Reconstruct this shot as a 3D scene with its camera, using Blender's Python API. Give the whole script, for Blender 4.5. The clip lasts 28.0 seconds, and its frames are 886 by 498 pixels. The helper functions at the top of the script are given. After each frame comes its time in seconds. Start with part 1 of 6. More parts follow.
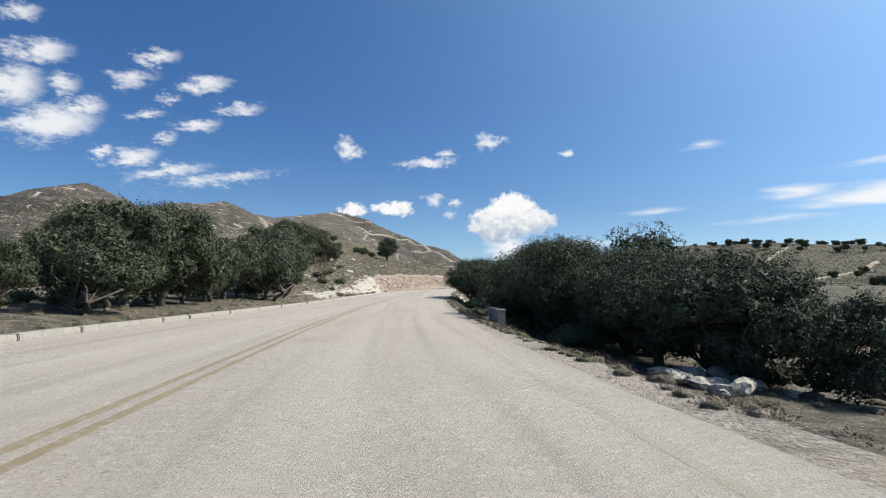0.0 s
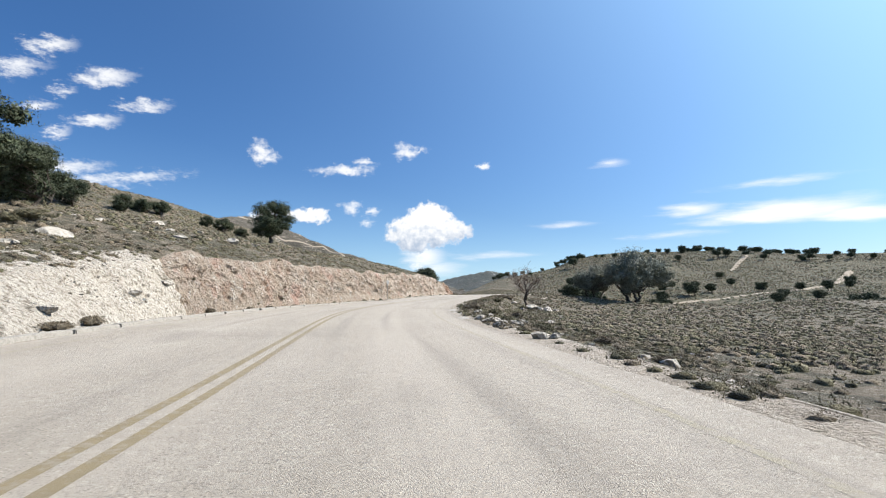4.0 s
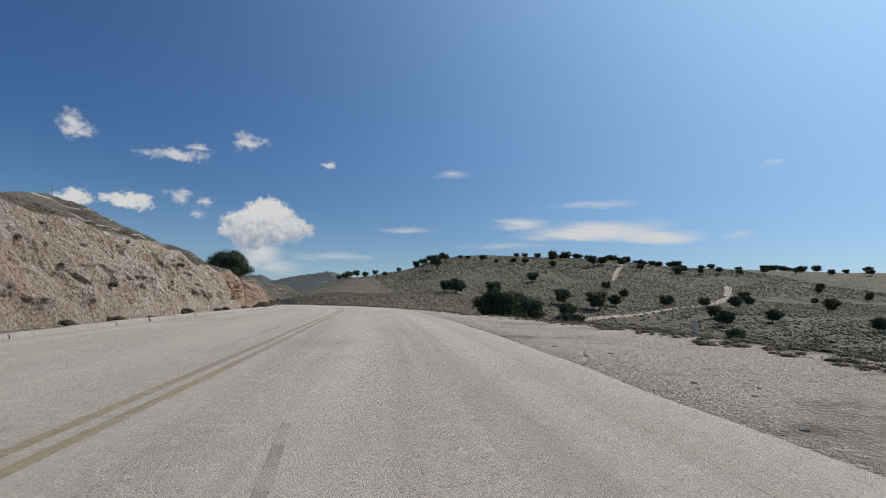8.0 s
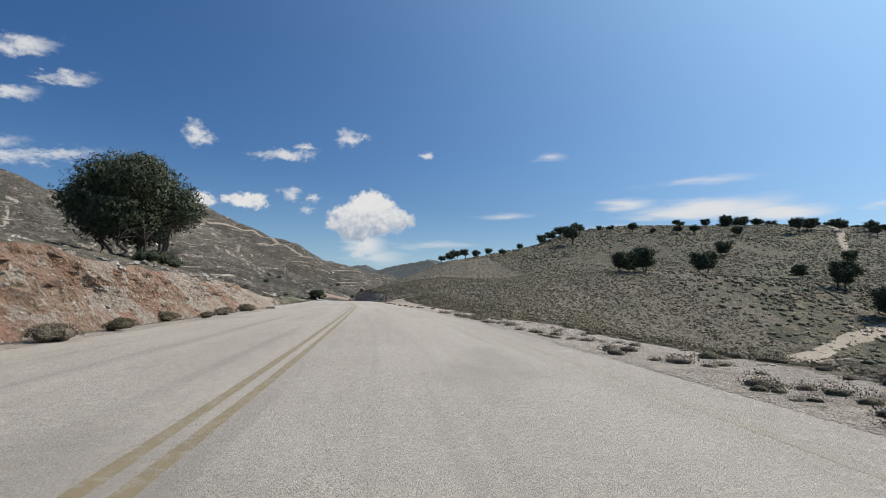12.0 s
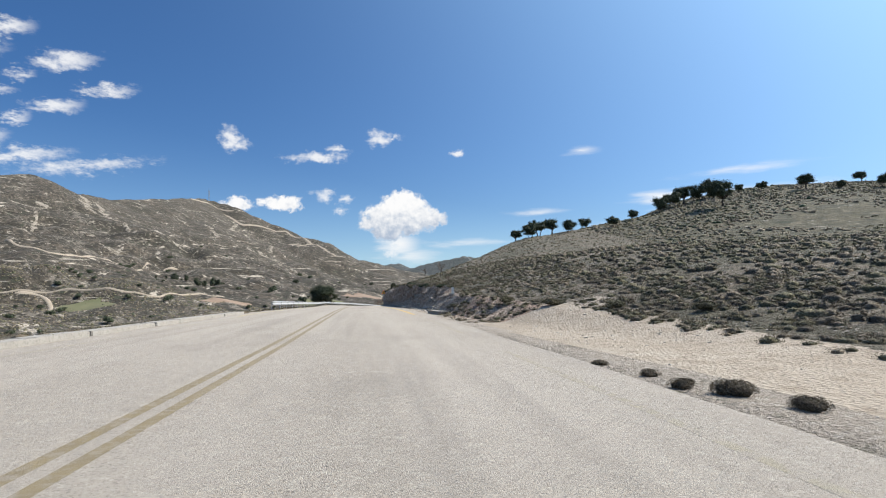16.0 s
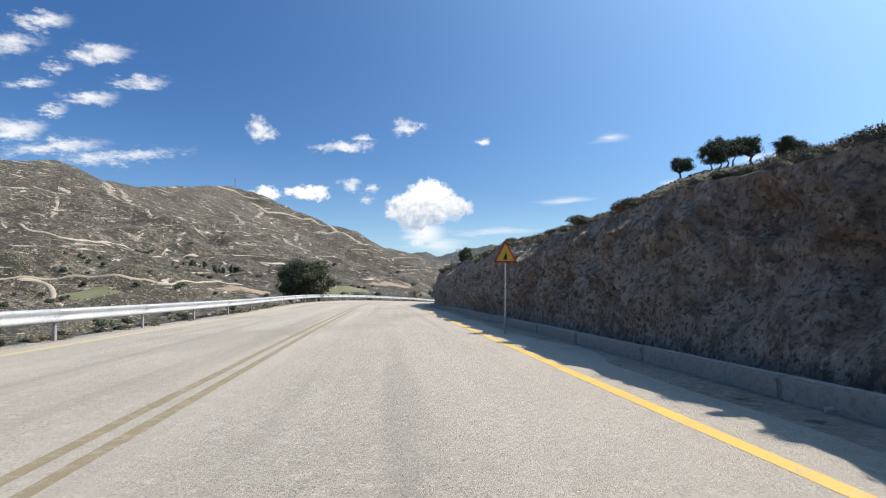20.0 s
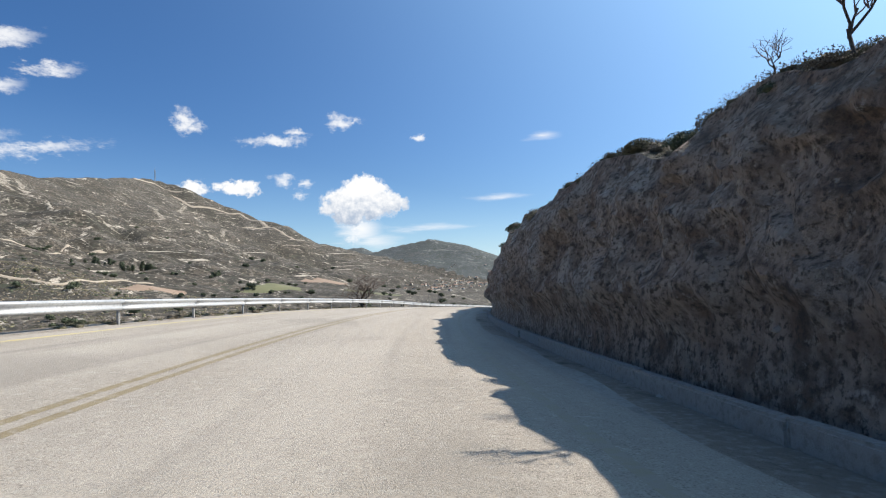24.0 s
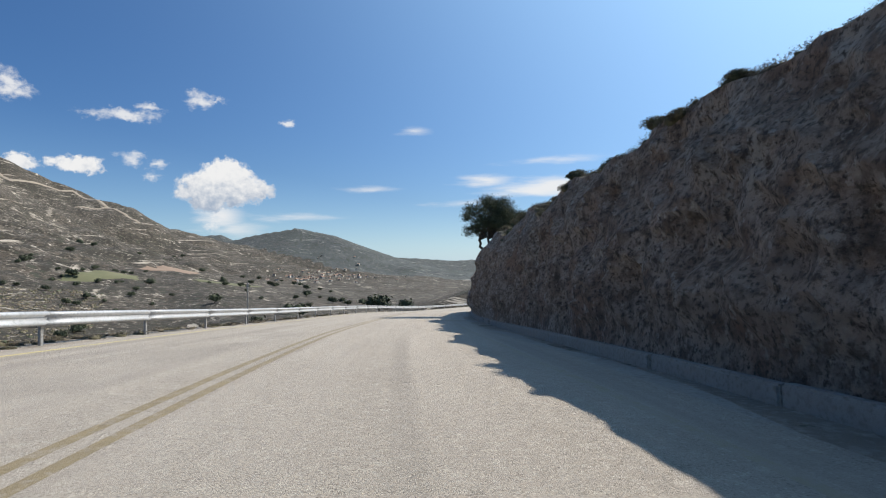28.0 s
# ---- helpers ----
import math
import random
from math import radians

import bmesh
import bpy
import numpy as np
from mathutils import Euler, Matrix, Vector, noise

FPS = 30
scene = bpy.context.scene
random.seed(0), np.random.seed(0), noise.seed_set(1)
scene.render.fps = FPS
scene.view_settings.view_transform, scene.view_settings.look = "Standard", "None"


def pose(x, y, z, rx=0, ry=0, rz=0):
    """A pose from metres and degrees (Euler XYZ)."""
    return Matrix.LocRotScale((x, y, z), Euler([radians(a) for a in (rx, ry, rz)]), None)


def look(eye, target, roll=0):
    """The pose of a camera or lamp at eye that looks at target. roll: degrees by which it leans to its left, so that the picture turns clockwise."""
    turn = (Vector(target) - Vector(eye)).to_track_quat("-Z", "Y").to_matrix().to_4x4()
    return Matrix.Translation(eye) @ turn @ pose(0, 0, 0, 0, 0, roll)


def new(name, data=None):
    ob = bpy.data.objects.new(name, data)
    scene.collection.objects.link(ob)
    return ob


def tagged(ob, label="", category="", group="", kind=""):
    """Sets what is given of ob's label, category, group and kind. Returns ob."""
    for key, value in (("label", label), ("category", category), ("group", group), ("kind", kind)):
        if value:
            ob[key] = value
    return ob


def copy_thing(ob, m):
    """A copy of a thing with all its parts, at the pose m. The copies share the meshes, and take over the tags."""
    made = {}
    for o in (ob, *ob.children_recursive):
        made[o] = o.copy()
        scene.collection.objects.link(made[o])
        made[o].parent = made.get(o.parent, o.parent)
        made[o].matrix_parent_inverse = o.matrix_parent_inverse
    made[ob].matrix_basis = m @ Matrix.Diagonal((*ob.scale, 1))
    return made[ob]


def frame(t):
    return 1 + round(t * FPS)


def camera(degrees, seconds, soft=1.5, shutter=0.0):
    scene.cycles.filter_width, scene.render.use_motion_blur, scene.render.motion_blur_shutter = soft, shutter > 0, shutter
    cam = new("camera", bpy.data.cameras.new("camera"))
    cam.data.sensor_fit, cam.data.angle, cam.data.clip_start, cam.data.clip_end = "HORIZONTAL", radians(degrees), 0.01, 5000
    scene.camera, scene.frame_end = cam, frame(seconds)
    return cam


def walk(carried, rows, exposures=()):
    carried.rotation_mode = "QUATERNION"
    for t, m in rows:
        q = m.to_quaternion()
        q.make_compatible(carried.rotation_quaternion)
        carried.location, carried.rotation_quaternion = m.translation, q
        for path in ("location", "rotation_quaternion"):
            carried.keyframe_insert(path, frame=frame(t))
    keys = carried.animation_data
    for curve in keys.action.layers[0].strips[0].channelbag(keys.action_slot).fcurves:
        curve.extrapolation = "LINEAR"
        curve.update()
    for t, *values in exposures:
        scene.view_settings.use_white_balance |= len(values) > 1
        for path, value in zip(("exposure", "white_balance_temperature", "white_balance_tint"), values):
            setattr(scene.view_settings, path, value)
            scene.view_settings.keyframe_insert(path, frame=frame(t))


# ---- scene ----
# ---------------------------------------------------------------- camera
cam = camera(76.0, 28.0, soft=1.15)
PATH = [  # seconds, x, y, z, pitch, roll, yaw
    (0.0, 0.023, 0.002, 0.00, 94.90, 1.00, 0.00),
    (0.5, -0.801, 8.557, 0.08, 94.94, 1.30, -0.84),
    (1.0, -1.495, 17.158, 0.17, 94.94, 1.55, -1.75),
    (1.5, -2.207, 25.821, 0.29, 95.40, 1.42, -2.53),
    (2.0, -2.779, 34.538, 0.47, 95.62, 0.70, -3.63),
    (2.5, -3.029, 43.320, 0.67, 95.74, 0.31, -5.03),
    (3.0, -3.089, 52.150, 0.89, 95.85, 0.32, -6.23),
    (3.5, -2.995, 61.019, 1.12, 95.76, 0.50, -7.18),
    (4.0, -2.702, 69.948, 1.34, 95.72, 0.77, -8.44),
    (4.5, -2.108, 78.939, 1.57, 95.75, 1.08, -10.02),
    (5.0, -1.245, 87.978, 1.82, 95.84, 1.21, -11.97),
    (5.5, -0.082, 97.052, 2.08, 96.03, 0.91, -14.34),
    (6.0, 1.460, 106.129, 2.37, 96.30, 0.16, -17.16),
    (6.5, 3.546, 115.161, 2.69, 96.30, -0.09, -20.04),
    (7.0, 6.063, 124.164, 3.02, 96.49, -1.13, -22.36),
    (7.5, 8.793, 133.171, 3.35, 96.30, -1.43, -24.02),
    (8.0, 11.711, 142.150, 3.65, 96.01, -1.01, -24.63),
    (8.5, 14.463, 151.219, 3.91, 95.88, -0.78, -24.47),
    (9.0, 17.163, 160.323, 4.13, 95.52, -0.10, -23.93),
    (9.5, 20.072, 169.388, 4.29, 95.16, 0.30, -22.76),
    (10.0, 22.772, 178.554, 4.43, 95.16, 0.25, -21.08),
    (10.5, 25.060, 187.865, 4.56, 95.20, 0.22, -19.07),
    (11.0, 27.027, 197.297, 4.68, 94.95, 0.12, -16.95),
    (11.5, 28.632, 206.897, 4.77, 94.79, 0.04, -15.31),
    (12.0, 30.036, 216.607, 4.83, 94.60, 0.16, -14.41),
    (12.5, 31.414, 226.403, 4.86, 94.53, 0.22, -13.81),
    (13.0, 32.712, 236.310, 4.88, 94.39, 0.39, -13.33),
    (13.5, 33.970, 246.297, 4.87, 94.20, 0.66, -12.98),
    (14.0, 35.168, 256.385, 4.84, 94.04, 0.98, -12.68),
    (14.5, 36.296, 266.402, 4.79, 94.00, 1.27, -12.39),
    (15.0, 37.354, 276.201, 4.73, 94.09, 1.54, -12.09),
    (15.5, 38.304, 285.779, 4.69, 94.16, 1.80, -11.57),
    (16.0, 39.154, 295.128, 4.68, 94.41, 1.36, -10.99),
    (16.5, 39.927, 304.254, 4.69, 94.44, 1.12, -10.34),
    (17.0, 40.581, 313.161, 4.70, 94.35, 1.06, -9.70),
    (17.5, 41.144, 321.828, 4.69, 94.32, 0.87, -9.40),
    (18.0, 41.667, 330.346, 4.66, 93.90, 0.75, -9.25),
    (18.5, 42.078, 338.778, 4.58, 93.85, 1.22, -9.10),
    (19.0, 42.440, 347.120, 4.50, 93.72, 1.06, -8.76),
    (19.5, 42.622, 355.387, 4.39, 93.50, 0.75, -8.46),
    (20.0, 42.774, 363.554, 4.26, 93.35, 1.14, -8.38),
    (20.5, 42.998, 371.627, 4.13, 93.59, 0.72, -8.42),
    (21.0, 43.222, 379.621, 4.02, 93.55, 0.47, -8.49),
    (21.5, 43.615, 387.469, 3.91, 93.49, 0.62, -8.81),
    (22.0, 44.098, 395.146, 3.78, 93.34, 0.95, -9.44),
    (22.5, 44.701, 402.643, 3.63, 93.12, 1.45, -10.36),
    (23.0, 45.424, 409.960, 3.46, 92.90, 1.90, -11.55),
    (23.5, 46.277, 417.094, 3.27, 92.78, 2.07, -13.16),
    (24.0, 47.279, 424.031, 3.08, 92.77, 1.95, -14.80),
    (24.5, 48.363, 430.786, 2.87, 92.51, 1.68, -16.71),
    (25.0, 49.648, 437.384, 2.66, 92.62, 1.46, -18.73),
    (25.5, 51.083, 443.876, 2.44, 92.32, 1.13, -20.83),
    (26.0, 52.700, 450.256, 2.21, 92.19, 1.05, -22.43),
    (26.5, 54.750, 456.431, 1.96, 92.16, 1.39, -23.94),
    (27.0, 56.937, 462.483, 1.72, 92.04, 1.51, -25.44),
    (27.5, 59.141, 468.443, 1.47, 91.92, 1.04, -26.81),
    (28.0, 61.465, 474.282, 1.21, 91.77, 0.70, -28.04),
]
EXPOSURES = [(0.0, 0.55), (1.0, 0.8), (2.0, 0.6), (3.5, 0.85), (5.5, 0.2), (8.0, -0.04), (11.0, 0.08), (14.5, 0.5), (17.0, 0.6), (21.0, 0.7), (23.5, 0.68), (26.0, 0.5), (28.0, 0.4)]
walk(cam, [(t, pose(x, y, z, rx, ry, rz)) for t, x, y, z, rx, ry, rz in PATH], EXPOSURES)

# ---------------------------------------------------------------- sky and sun
SUN_AZIMUTH, SUN_HEIGHT = 84.0, 46.0
CUMULUS = [(6.9, 7.6, 4.6, 2.0, 1.5), (7.2, 9.0, 2.7, 1.6, 1.4), (5.6, 6.6, 2.6, 1.6, 1.2), (4.9, 7.3, 2.6, 1.6, 1.15), (9.7, 7.5, 2.2, 1.1, 1.10), (-8.9, 8.9, 1.7, 0.9, 1.00), (-4.9, 9.0, 2.6, 0.9, 1.10)]
WISPS = [(-0.8, 9.9, 1.3, 0.9, 0.9), (1.2, 9.4, 1.0, 0.6, 0.8), (0.9, 8.3, 0.8, 0.6, 0.8), (-9.6, 14.9, 1.2, 1.5, 1.15), (-8.6, 14.4, 1.1, 0.7, 0.8), (-1.2, 13.6, 3.2, 0.7, 1.1), (0.8, 14.4, 1.6, 0.4, 0.8), (-3.6, 13.4, 1.6, 0.5, 0.6), (4.9, 15.5, 1.5, 0.9, 1.0), (6.2, 15.5, 1.6, 0.3, 0.7), (12.8, 13.9, 0.9, 0.45, 1.0), (6.0, 4.6, 1.3, 1.5, 1.0), (6.6, 5.4, 1.9, 0.9, 1.0)]
CLOUD_BANK = [(-36.1, 20.5, 2.5, 1.1, 1.10), (-37.5, 23.1, 1.6, 0.7, 0.85), (-37.8, 17.5, 2.3, 1.7, 1.20), (-34.9, 15.1, 3.5, 1.7, 1.25), (-32.7, 16.6, 1.7, 1.0, 1.10), (-31.3, 13.1, 0.9, 0.6, 1.00), (-34.4, 18.2, 1.4, 0.8, 0.90), (-28.7, 12.9, 2.1, 0.9, 1.00), (-27.1, 21.6, 2.0, 0.8, 1.05), (-29.1, 19.5, 2.1, 0.7, 0.70), (-26.1, 18.3, 1.0, 0.5, 0.80), (-22.9, 19.9, 2.6, 0.8, 0.95), (-19.8, 18.0, 2.3, 0.6, 0.90), (-23.6, 16.2, 2.0, 0.7, 0.90), (-26.4, 14.8, 1.1, 0.4, 0.80), (-27.7, 16.7, 1.4, 0.4, 0.70), (-25.9, 11.8, 3.4, 0.7, 0.90), (-21.0, 11.5, 4.9, 0.6, 0.70)]
CIRRUS = [(6.4, 4.9, 3.0, 1.6, 0.9), (7.6, 3.8, 3.6, 1.0, 0.6), (39.7, 7.8, 8.7, 1.3, 0.95), (32.5, 8.5, 4.2, 0.8, 0.80), (45.7, 7.1, 5.1, 0.8, 0.80), (52.0, 7.2, 2.3, 0.6, 0.60), (39.8, 10.4, 7.0, 0.5, 0.45), (25.4, 13.5, 2.3, 0.5, 0.50), (20.8, 7.8, 4.0, 0.4, 0.45), (55.3, 13.3, 1.4, 0.4, 0.50), (14.4, 5.0, 9.1, 0.5, 0.35), (31.9, 6.4, 6.2, 0.4, 0.35)]


def build_world():
    world = bpy.data.worlds.new("sky")
    scene.world = world
    world.use_nodes = True
    nt = world.node_tree
    nt.nodes.clear()
    link = nt.links.new

    def node(kind, **values):
        n = nt.nodes.new(kind)
        for key, value in values.items():
            setattr(n, key, value)
        return n

    def put(socket, value):
        if isinstance(value, bpy.types.NodeSocket):
            link(value, socket)
        else:
            socket.default_value = value

    def calc(op, a, b=0.0, c=0.0, clamp=False):
        n = node("ShaderNodeMath", operation=op, use_clamp=clamp)
        put(n.inputs[0], a), put(n.inputs[1], b), put(n.inputs[2], c)
        return n.outputs[0]

    def vec(op, a, b):
        n = node("ShaderNodeVectorMath", operation=op)
        put(n.inputs[0], a), put(n.inputs[1], b)
        return n

    sky = node("ShaderNodeTexSky", sky_type="NISHITA", sun_disc=False)
    sky.sun_elevation, sky.sun_rotation = radians(SUN_HEIGHT), radians(SUN_AZIMUTH)
    sky.altitude, sky.air_density, sky.dust_density, sky.ozone_density = 600, 1.0, 0.9, 5.5
    coords = node("ShaderNodeTexCoord").outputs["Generated"]
    unit = vec("NORMALIZE", coords, (0, 0, 0)).outputs[0]
    sep = node("ShaderNodeSeparateXYZ")
    link(unit, sep.inputs[0])
    turn = calc("MULTIPLY", calc("ARCTAN2", sep.outputs[0], sep.outputs[1]), 57.2958)
    rise = calc("MULTIPLY", calc("ARCSINE", sep.outputs[2]), 57.2958)
    flat = node("ShaderNodeCombineXYZ")
    link(turn, flat.inputs[0]), link(rise, flat.inputs[1])

    def fluff(scale, detail, rough=0.6, stretch=(1, 1, 1)):
        n = node("ShaderNodeTexNoise")
        n.inputs["Scale"].default_value, n.inputs["Detail"].default_value, n.inputs["Roughness"].default_value = scale, detail, rough
        link(vec("MULTIPLY", flat.outputs[0], stretch).outputs[0], n.inputs["Vector"])
        return n

    def group(rows, warp, power, tilt=0.0):
        """The density of one family of clouds over the sky, rising to the right by the tilt."""
        leant = node("ShaderNodeCombineXYZ")
        link(turn, leant.inputs[0]), link(calc("MULTIPLY_ADD", turn, -tilt, rise), leant.inputs[1])
        spot = vec("ADD", leant.outputs[0], vec("MULTIPLY", vec("SUBTRACT", warp.outputs["Color"], (0.5, 0.5, 0.5)).outputs[0], power).outputs[0]).outputs[0]
        best = None
        for az, el, w, h, dense in rows:
            off = vec("MULTIPLY", vec("SUBTRACT", spot, (az, el - tilt * az, 0)).outputs[0], (1 / w, 1 / h, 0))
            far = vec("LENGTH", off.outputs[0], (0, 0, 0)).outputs["Value"]
            one = calc("MULTIPLY_ADD", far, -dense, dense)
            best = one if best is None else calc("MAXIMUM", best, one)
        return best

    def ramp(value, low, high):
        n = node("ShaderNodeMapRange", interpolation_type="SMOOTHSTEP")
        put(n.inputs[0], value)
        n.inputs[1].default_value, n.inputs[2].default_value = low, high
        return n.outputs[0]

    puffs = fluff(1.1, 6, 0.62)
    fine = fluff(0.9, 7, 0.66)
    grain = calc("SUBTRACT", fine.outputs["Fac"], 0.5)
    a = group(CUMULUS, puffs, (2.0, 1.5, 0))
    a = ramp(calc("MULTIPLY_ADD", grain, 1.1, a), 0.06, 0.46)
    shred = fluff(0.8, 8, 0.7, (0.7, 1.5, 1))
    tatter = calc("SUBTRACT", shred.outputs["Fac"], 0.5)
    w = group(WISPS, puffs, (2.2, 1.6, 0))
    w = calc("MULTIPLY", ramp(calc("MULTIPLY_ADD", tatter, 1.9, w), 0.0, 1.0), 0.85)
    b = group(CLOUD_BANK, shred, (3.6, 2.6, 0), 0.2)
    b = calc("MULTIPLY", ramp(calc("MULTIPLY_ADD", tatter, 2.1, calc("ADD", b, 0.24)), 0.0, 1.2), 0.84)
    b = calc("MAXIMUM", b, w)
    silk = fluff(0.35, 6, 0.6, (0.35, 2.2, 1))
    c = group(CIRRUS, silk, (3.0, 0.7, 0))
    c = calc("MULTIPLY", ramp(calc("MULTIPLY_ADD", calc("SUBTRACT", silk.outputs["Fac"], 0.5), 1.3, c), 0.0, 0.8), 0.92)
    cover = calc("MAXIMUM", calc("MAXIMUM", a, b), c, clamp=True)
    # undersides of the heaps are greyer
    under = ramp(calc("MULTIPLY_ADD", calc("SUBTRACT", puffs.outputs["Fac"], 0.5), 8.0, rise), 4.6, 9.4)
    tint = node("ShaderNodeMix", data_type="RGBA")
    link(calc("MAXIMUM", under, calc("SUBTRACT", 1.0, a)), tint.inputs[0])
    tint.inputs[6].default_value, tint.inputs[7].default_value = (0.42, 0.51, 0.65, 1), (1.0, 1.0, 1.0, 1)
    # thin haze brightens the sky round the sun
    sun_way = (math.sin(radians(SUN_AZIMUTH)) * math.cos(radians(SUN_HEIGHT)), math.cos(radians(SUN_AZIMUTH)) * math.cos(radians(SUN_HEIGHT)), math.sin(radians(SUN_HEIGHT)))
    apart = calc("ARCCOSINE", vec("DOT_PRODUCT", unit, sun_way).outputs["Value"])
    haze = calc("MULTIPLY", calc("EXPONENT", calc("MULTIPLY", calc("POWER", calc("DIVIDE", apart, radians(40)), 2.0), -1.0)), 0.9)
    low = calc("MULTIPLY", calc("EXPONENT", calc("MULTIPLY", calc("ABSOLUTE", rise), -0.22)), 0.3)
    veil = calc("MAXIMUM", haze, low, clamp=True)
    clear, cloud, mist = node("ShaderNodeBackground"), node("ShaderNodeBackground"), node("ShaderNodeBackground")
    deep = node("ShaderNodeHueSaturation")
    deep.inputs["Saturation"].default_value = 1.2
    deep.inputs["Hue"].default_value = 0.505
    link(sky.outputs[0], deep.inputs["Color"]), link(deep.outputs[0], clear.inputs[0]), link(tint.outputs[2], cloud.inputs[0])
    clear.inputs[1].default_value, cloud.inputs[1].default_value, mist.inputs[1].default_value = 0.074, 0.66, 1.3
    mist.inputs[0].default_value = (0.44, 0.72, 1.0, 1)
    hazy, both, out = node("ShaderNodeMixShader"), node("ShaderNodeMixShader"), node("ShaderNodeOutputWorld")
    link(veil, hazy.inputs[0]), link(clear.outputs[0], hazy.inputs[1]), link(mist.outputs[0], hazy.inputs[2])
    link(cover, both.inputs[0]), link(hazy.outputs[0], both.inputs[1]), link(cloud.outputs[0], both.inputs[2])
    link(both.outputs[0], out.inputs[0])


build_world()
sun = new("sun", bpy.data.lights.new("sun", "SUN"))
sun.data.energy, sun.data.angle, sun.data.color = 4.9, radians(0.53), (1.0, 0.925, 0.82)
a, e = radians(SUN_AZIMUTH), radians(SUN_HEIGHT)
sun.matrix_world = look((math.sin(a) * math.cos(e) * 300, math.cos(a) * math.cos(e) * 300, math.sin(e) * 300), (0, 0, 0))

# ---------------------------------------------------------------- materials
MATERIALS = {}


def surface(name, colours, rough=0.85, scale=1.0, fine=18.0, bump=0.3, bump_scale=30.0, metal=0.0, spread=0.18, coords="Object", patches=None, leaf=0.0, chips=0.0, depth=0.05, dots=None):
    """A surface of two or three colours mixed by a broad and a fine noise, with relief. patches: (colour, scale, low, high) laid over it."""
    m = bpy.data.materials.new(name)
    m.use_nodes = True
    nt = m.node_tree
    link = nt.links.new
    bsdf = nt.nodes["Principled BSDF"]
    tc = nt.nodes.new("ShaderNodeTexCoord")
    where = tc.outputs[coords]

    def noise_of(size, detail=5, rough_=0.6):
        n = nt.nodes.new("ShaderNodeTexNoise")
        n.inputs["Scale"].default_value, n.inputs["Detail"].default_value, n.inputs["Roughness"].default_value = size, detail, rough_
        link(where, n.inputs["Vector"])
        return n.outputs["Fac"]

    def mix(fac, one, two):
        n = nt.nodes.new("ShaderNodeMix")
        n.data_type = "RGBA"
        link(fac, n.inputs[0])
        for socket, value in ((n.inputs[6], one), (n.inputs[7], two)):
            if isinstance(value, tuple):
                socket.default_value = (*value, 1)
            else:
                link(value, socket)
        return n.outputs[2]

    def ramp(fac, low, high):
        n = nt.nodes.new("ShaderNodeMapRange")
        link(fac, n.inputs[0])
        n.inputs[1].default_value, n.inputs[2].default_value = low, high
        return n.outputs[0]

    colour = mix(ramp(noise_of(scale), 0.5 - spread, 0.5 + spread), colours[0], colours[1])
    if len(colours) > 2:
        colour = mix(ramp(noise_of(fine), 0.48, 0.68), colour, colours[2])
    for tone, size, low, high in patches or ():
        colour = mix(ramp(noise_of(size, 6, 0.65), low, high), colour, tone)
    for tone, size, reach, thin in dots or ():
        cells = nt.nodes.new("ShaderNodeTexVoronoi")
        cells.inputs["Scale"].default_value = size
        link(where, cells.inputs["Vector"])
        lot = nt.nodes.new("ShaderNodeMath")
        lot.operation = "MULTIPLY_ADD"
        lot.inputs[1].default_value = 0.9
        link(noise_of(size * 0.23, 4), lot.inputs[0]), link(cells.outputs["Distance"], lot.inputs[2])
        colour = mix(ramp(lot.outputs[0], reach + 0.45 + thin, reach + 0.45 - thin), colour, tone)
    if leaf:
        info = nt.nodes.new("ShaderNodeNewGeometry")
        hue = nt.nodes.new("ShaderNodeHueSaturation")
        span = nt.nodes.new("ShaderNodeMapRange")
        link(info.outputs["Random Per Island"], span.inputs[0])
        span.inputs[3].default_value, span.inputs[4].default_value = 1 - leaf, 1 + leaf
        link(span.outputs[0], hue.inputs["Value"]), link(colour, hue.inputs["Color"])
        colour = hue.outputs[0]
    link(colour, bsdf.inputs["Base Color"])
    bsdf.inputs["Roughness"].default_value, bsdf.inputs["Metallic"].default_value = rough, metal
    if bump:
        b = nt.nodes.new("ShaderNodeBump")
        b.inputs["Strength"].default_value, b.inputs["Distance"].default_value = bump, depth
        link(noise_of(bump_scale, 7, 0.7), b.inputs["Height"]), link(b.outputs[0], bsdf.inputs["Normal"])
        if chips:
            cells = nt.nodes.new("ShaderNodeTexVoronoi")
            cells.inputs["Scale"].default_value = chips
            c = nt.nodes.new("ShaderNodeBump")
            c.inputs["Strength"].default_value, c.inputs["Distance"].default_value = 0.9, 0.6 / chips
            link(where, cells.inputs["Vector"]), link(cells.outputs["Distance"], c.inputs["Height"])
            link(c.outputs[0], b.inputs["Normal"])
    MATERIALS[name] = m
    return m


asphalt = surface("asphalt", [(0.319, 0.279, 0.228), (0.365, 0.323, 0.268), (0.23, 0.2, 0.166)], 0.8, 0.35, 55, 0.6, 60, patches=[((0.408, 0.365, 0.31), 9.0, 0.52, 0.72), ((0.246, 0.219, 0.183), 0.22, 0.62, 0.74), ((0.17, 0.153, 0.132), 26.0, 0.62, 0.7)], dots=[((0.196, 0.17, 0.14), 32, 0.22, 0.1), ((0.442, 0.395, 0.332), 24, 0.16, 0.08)])


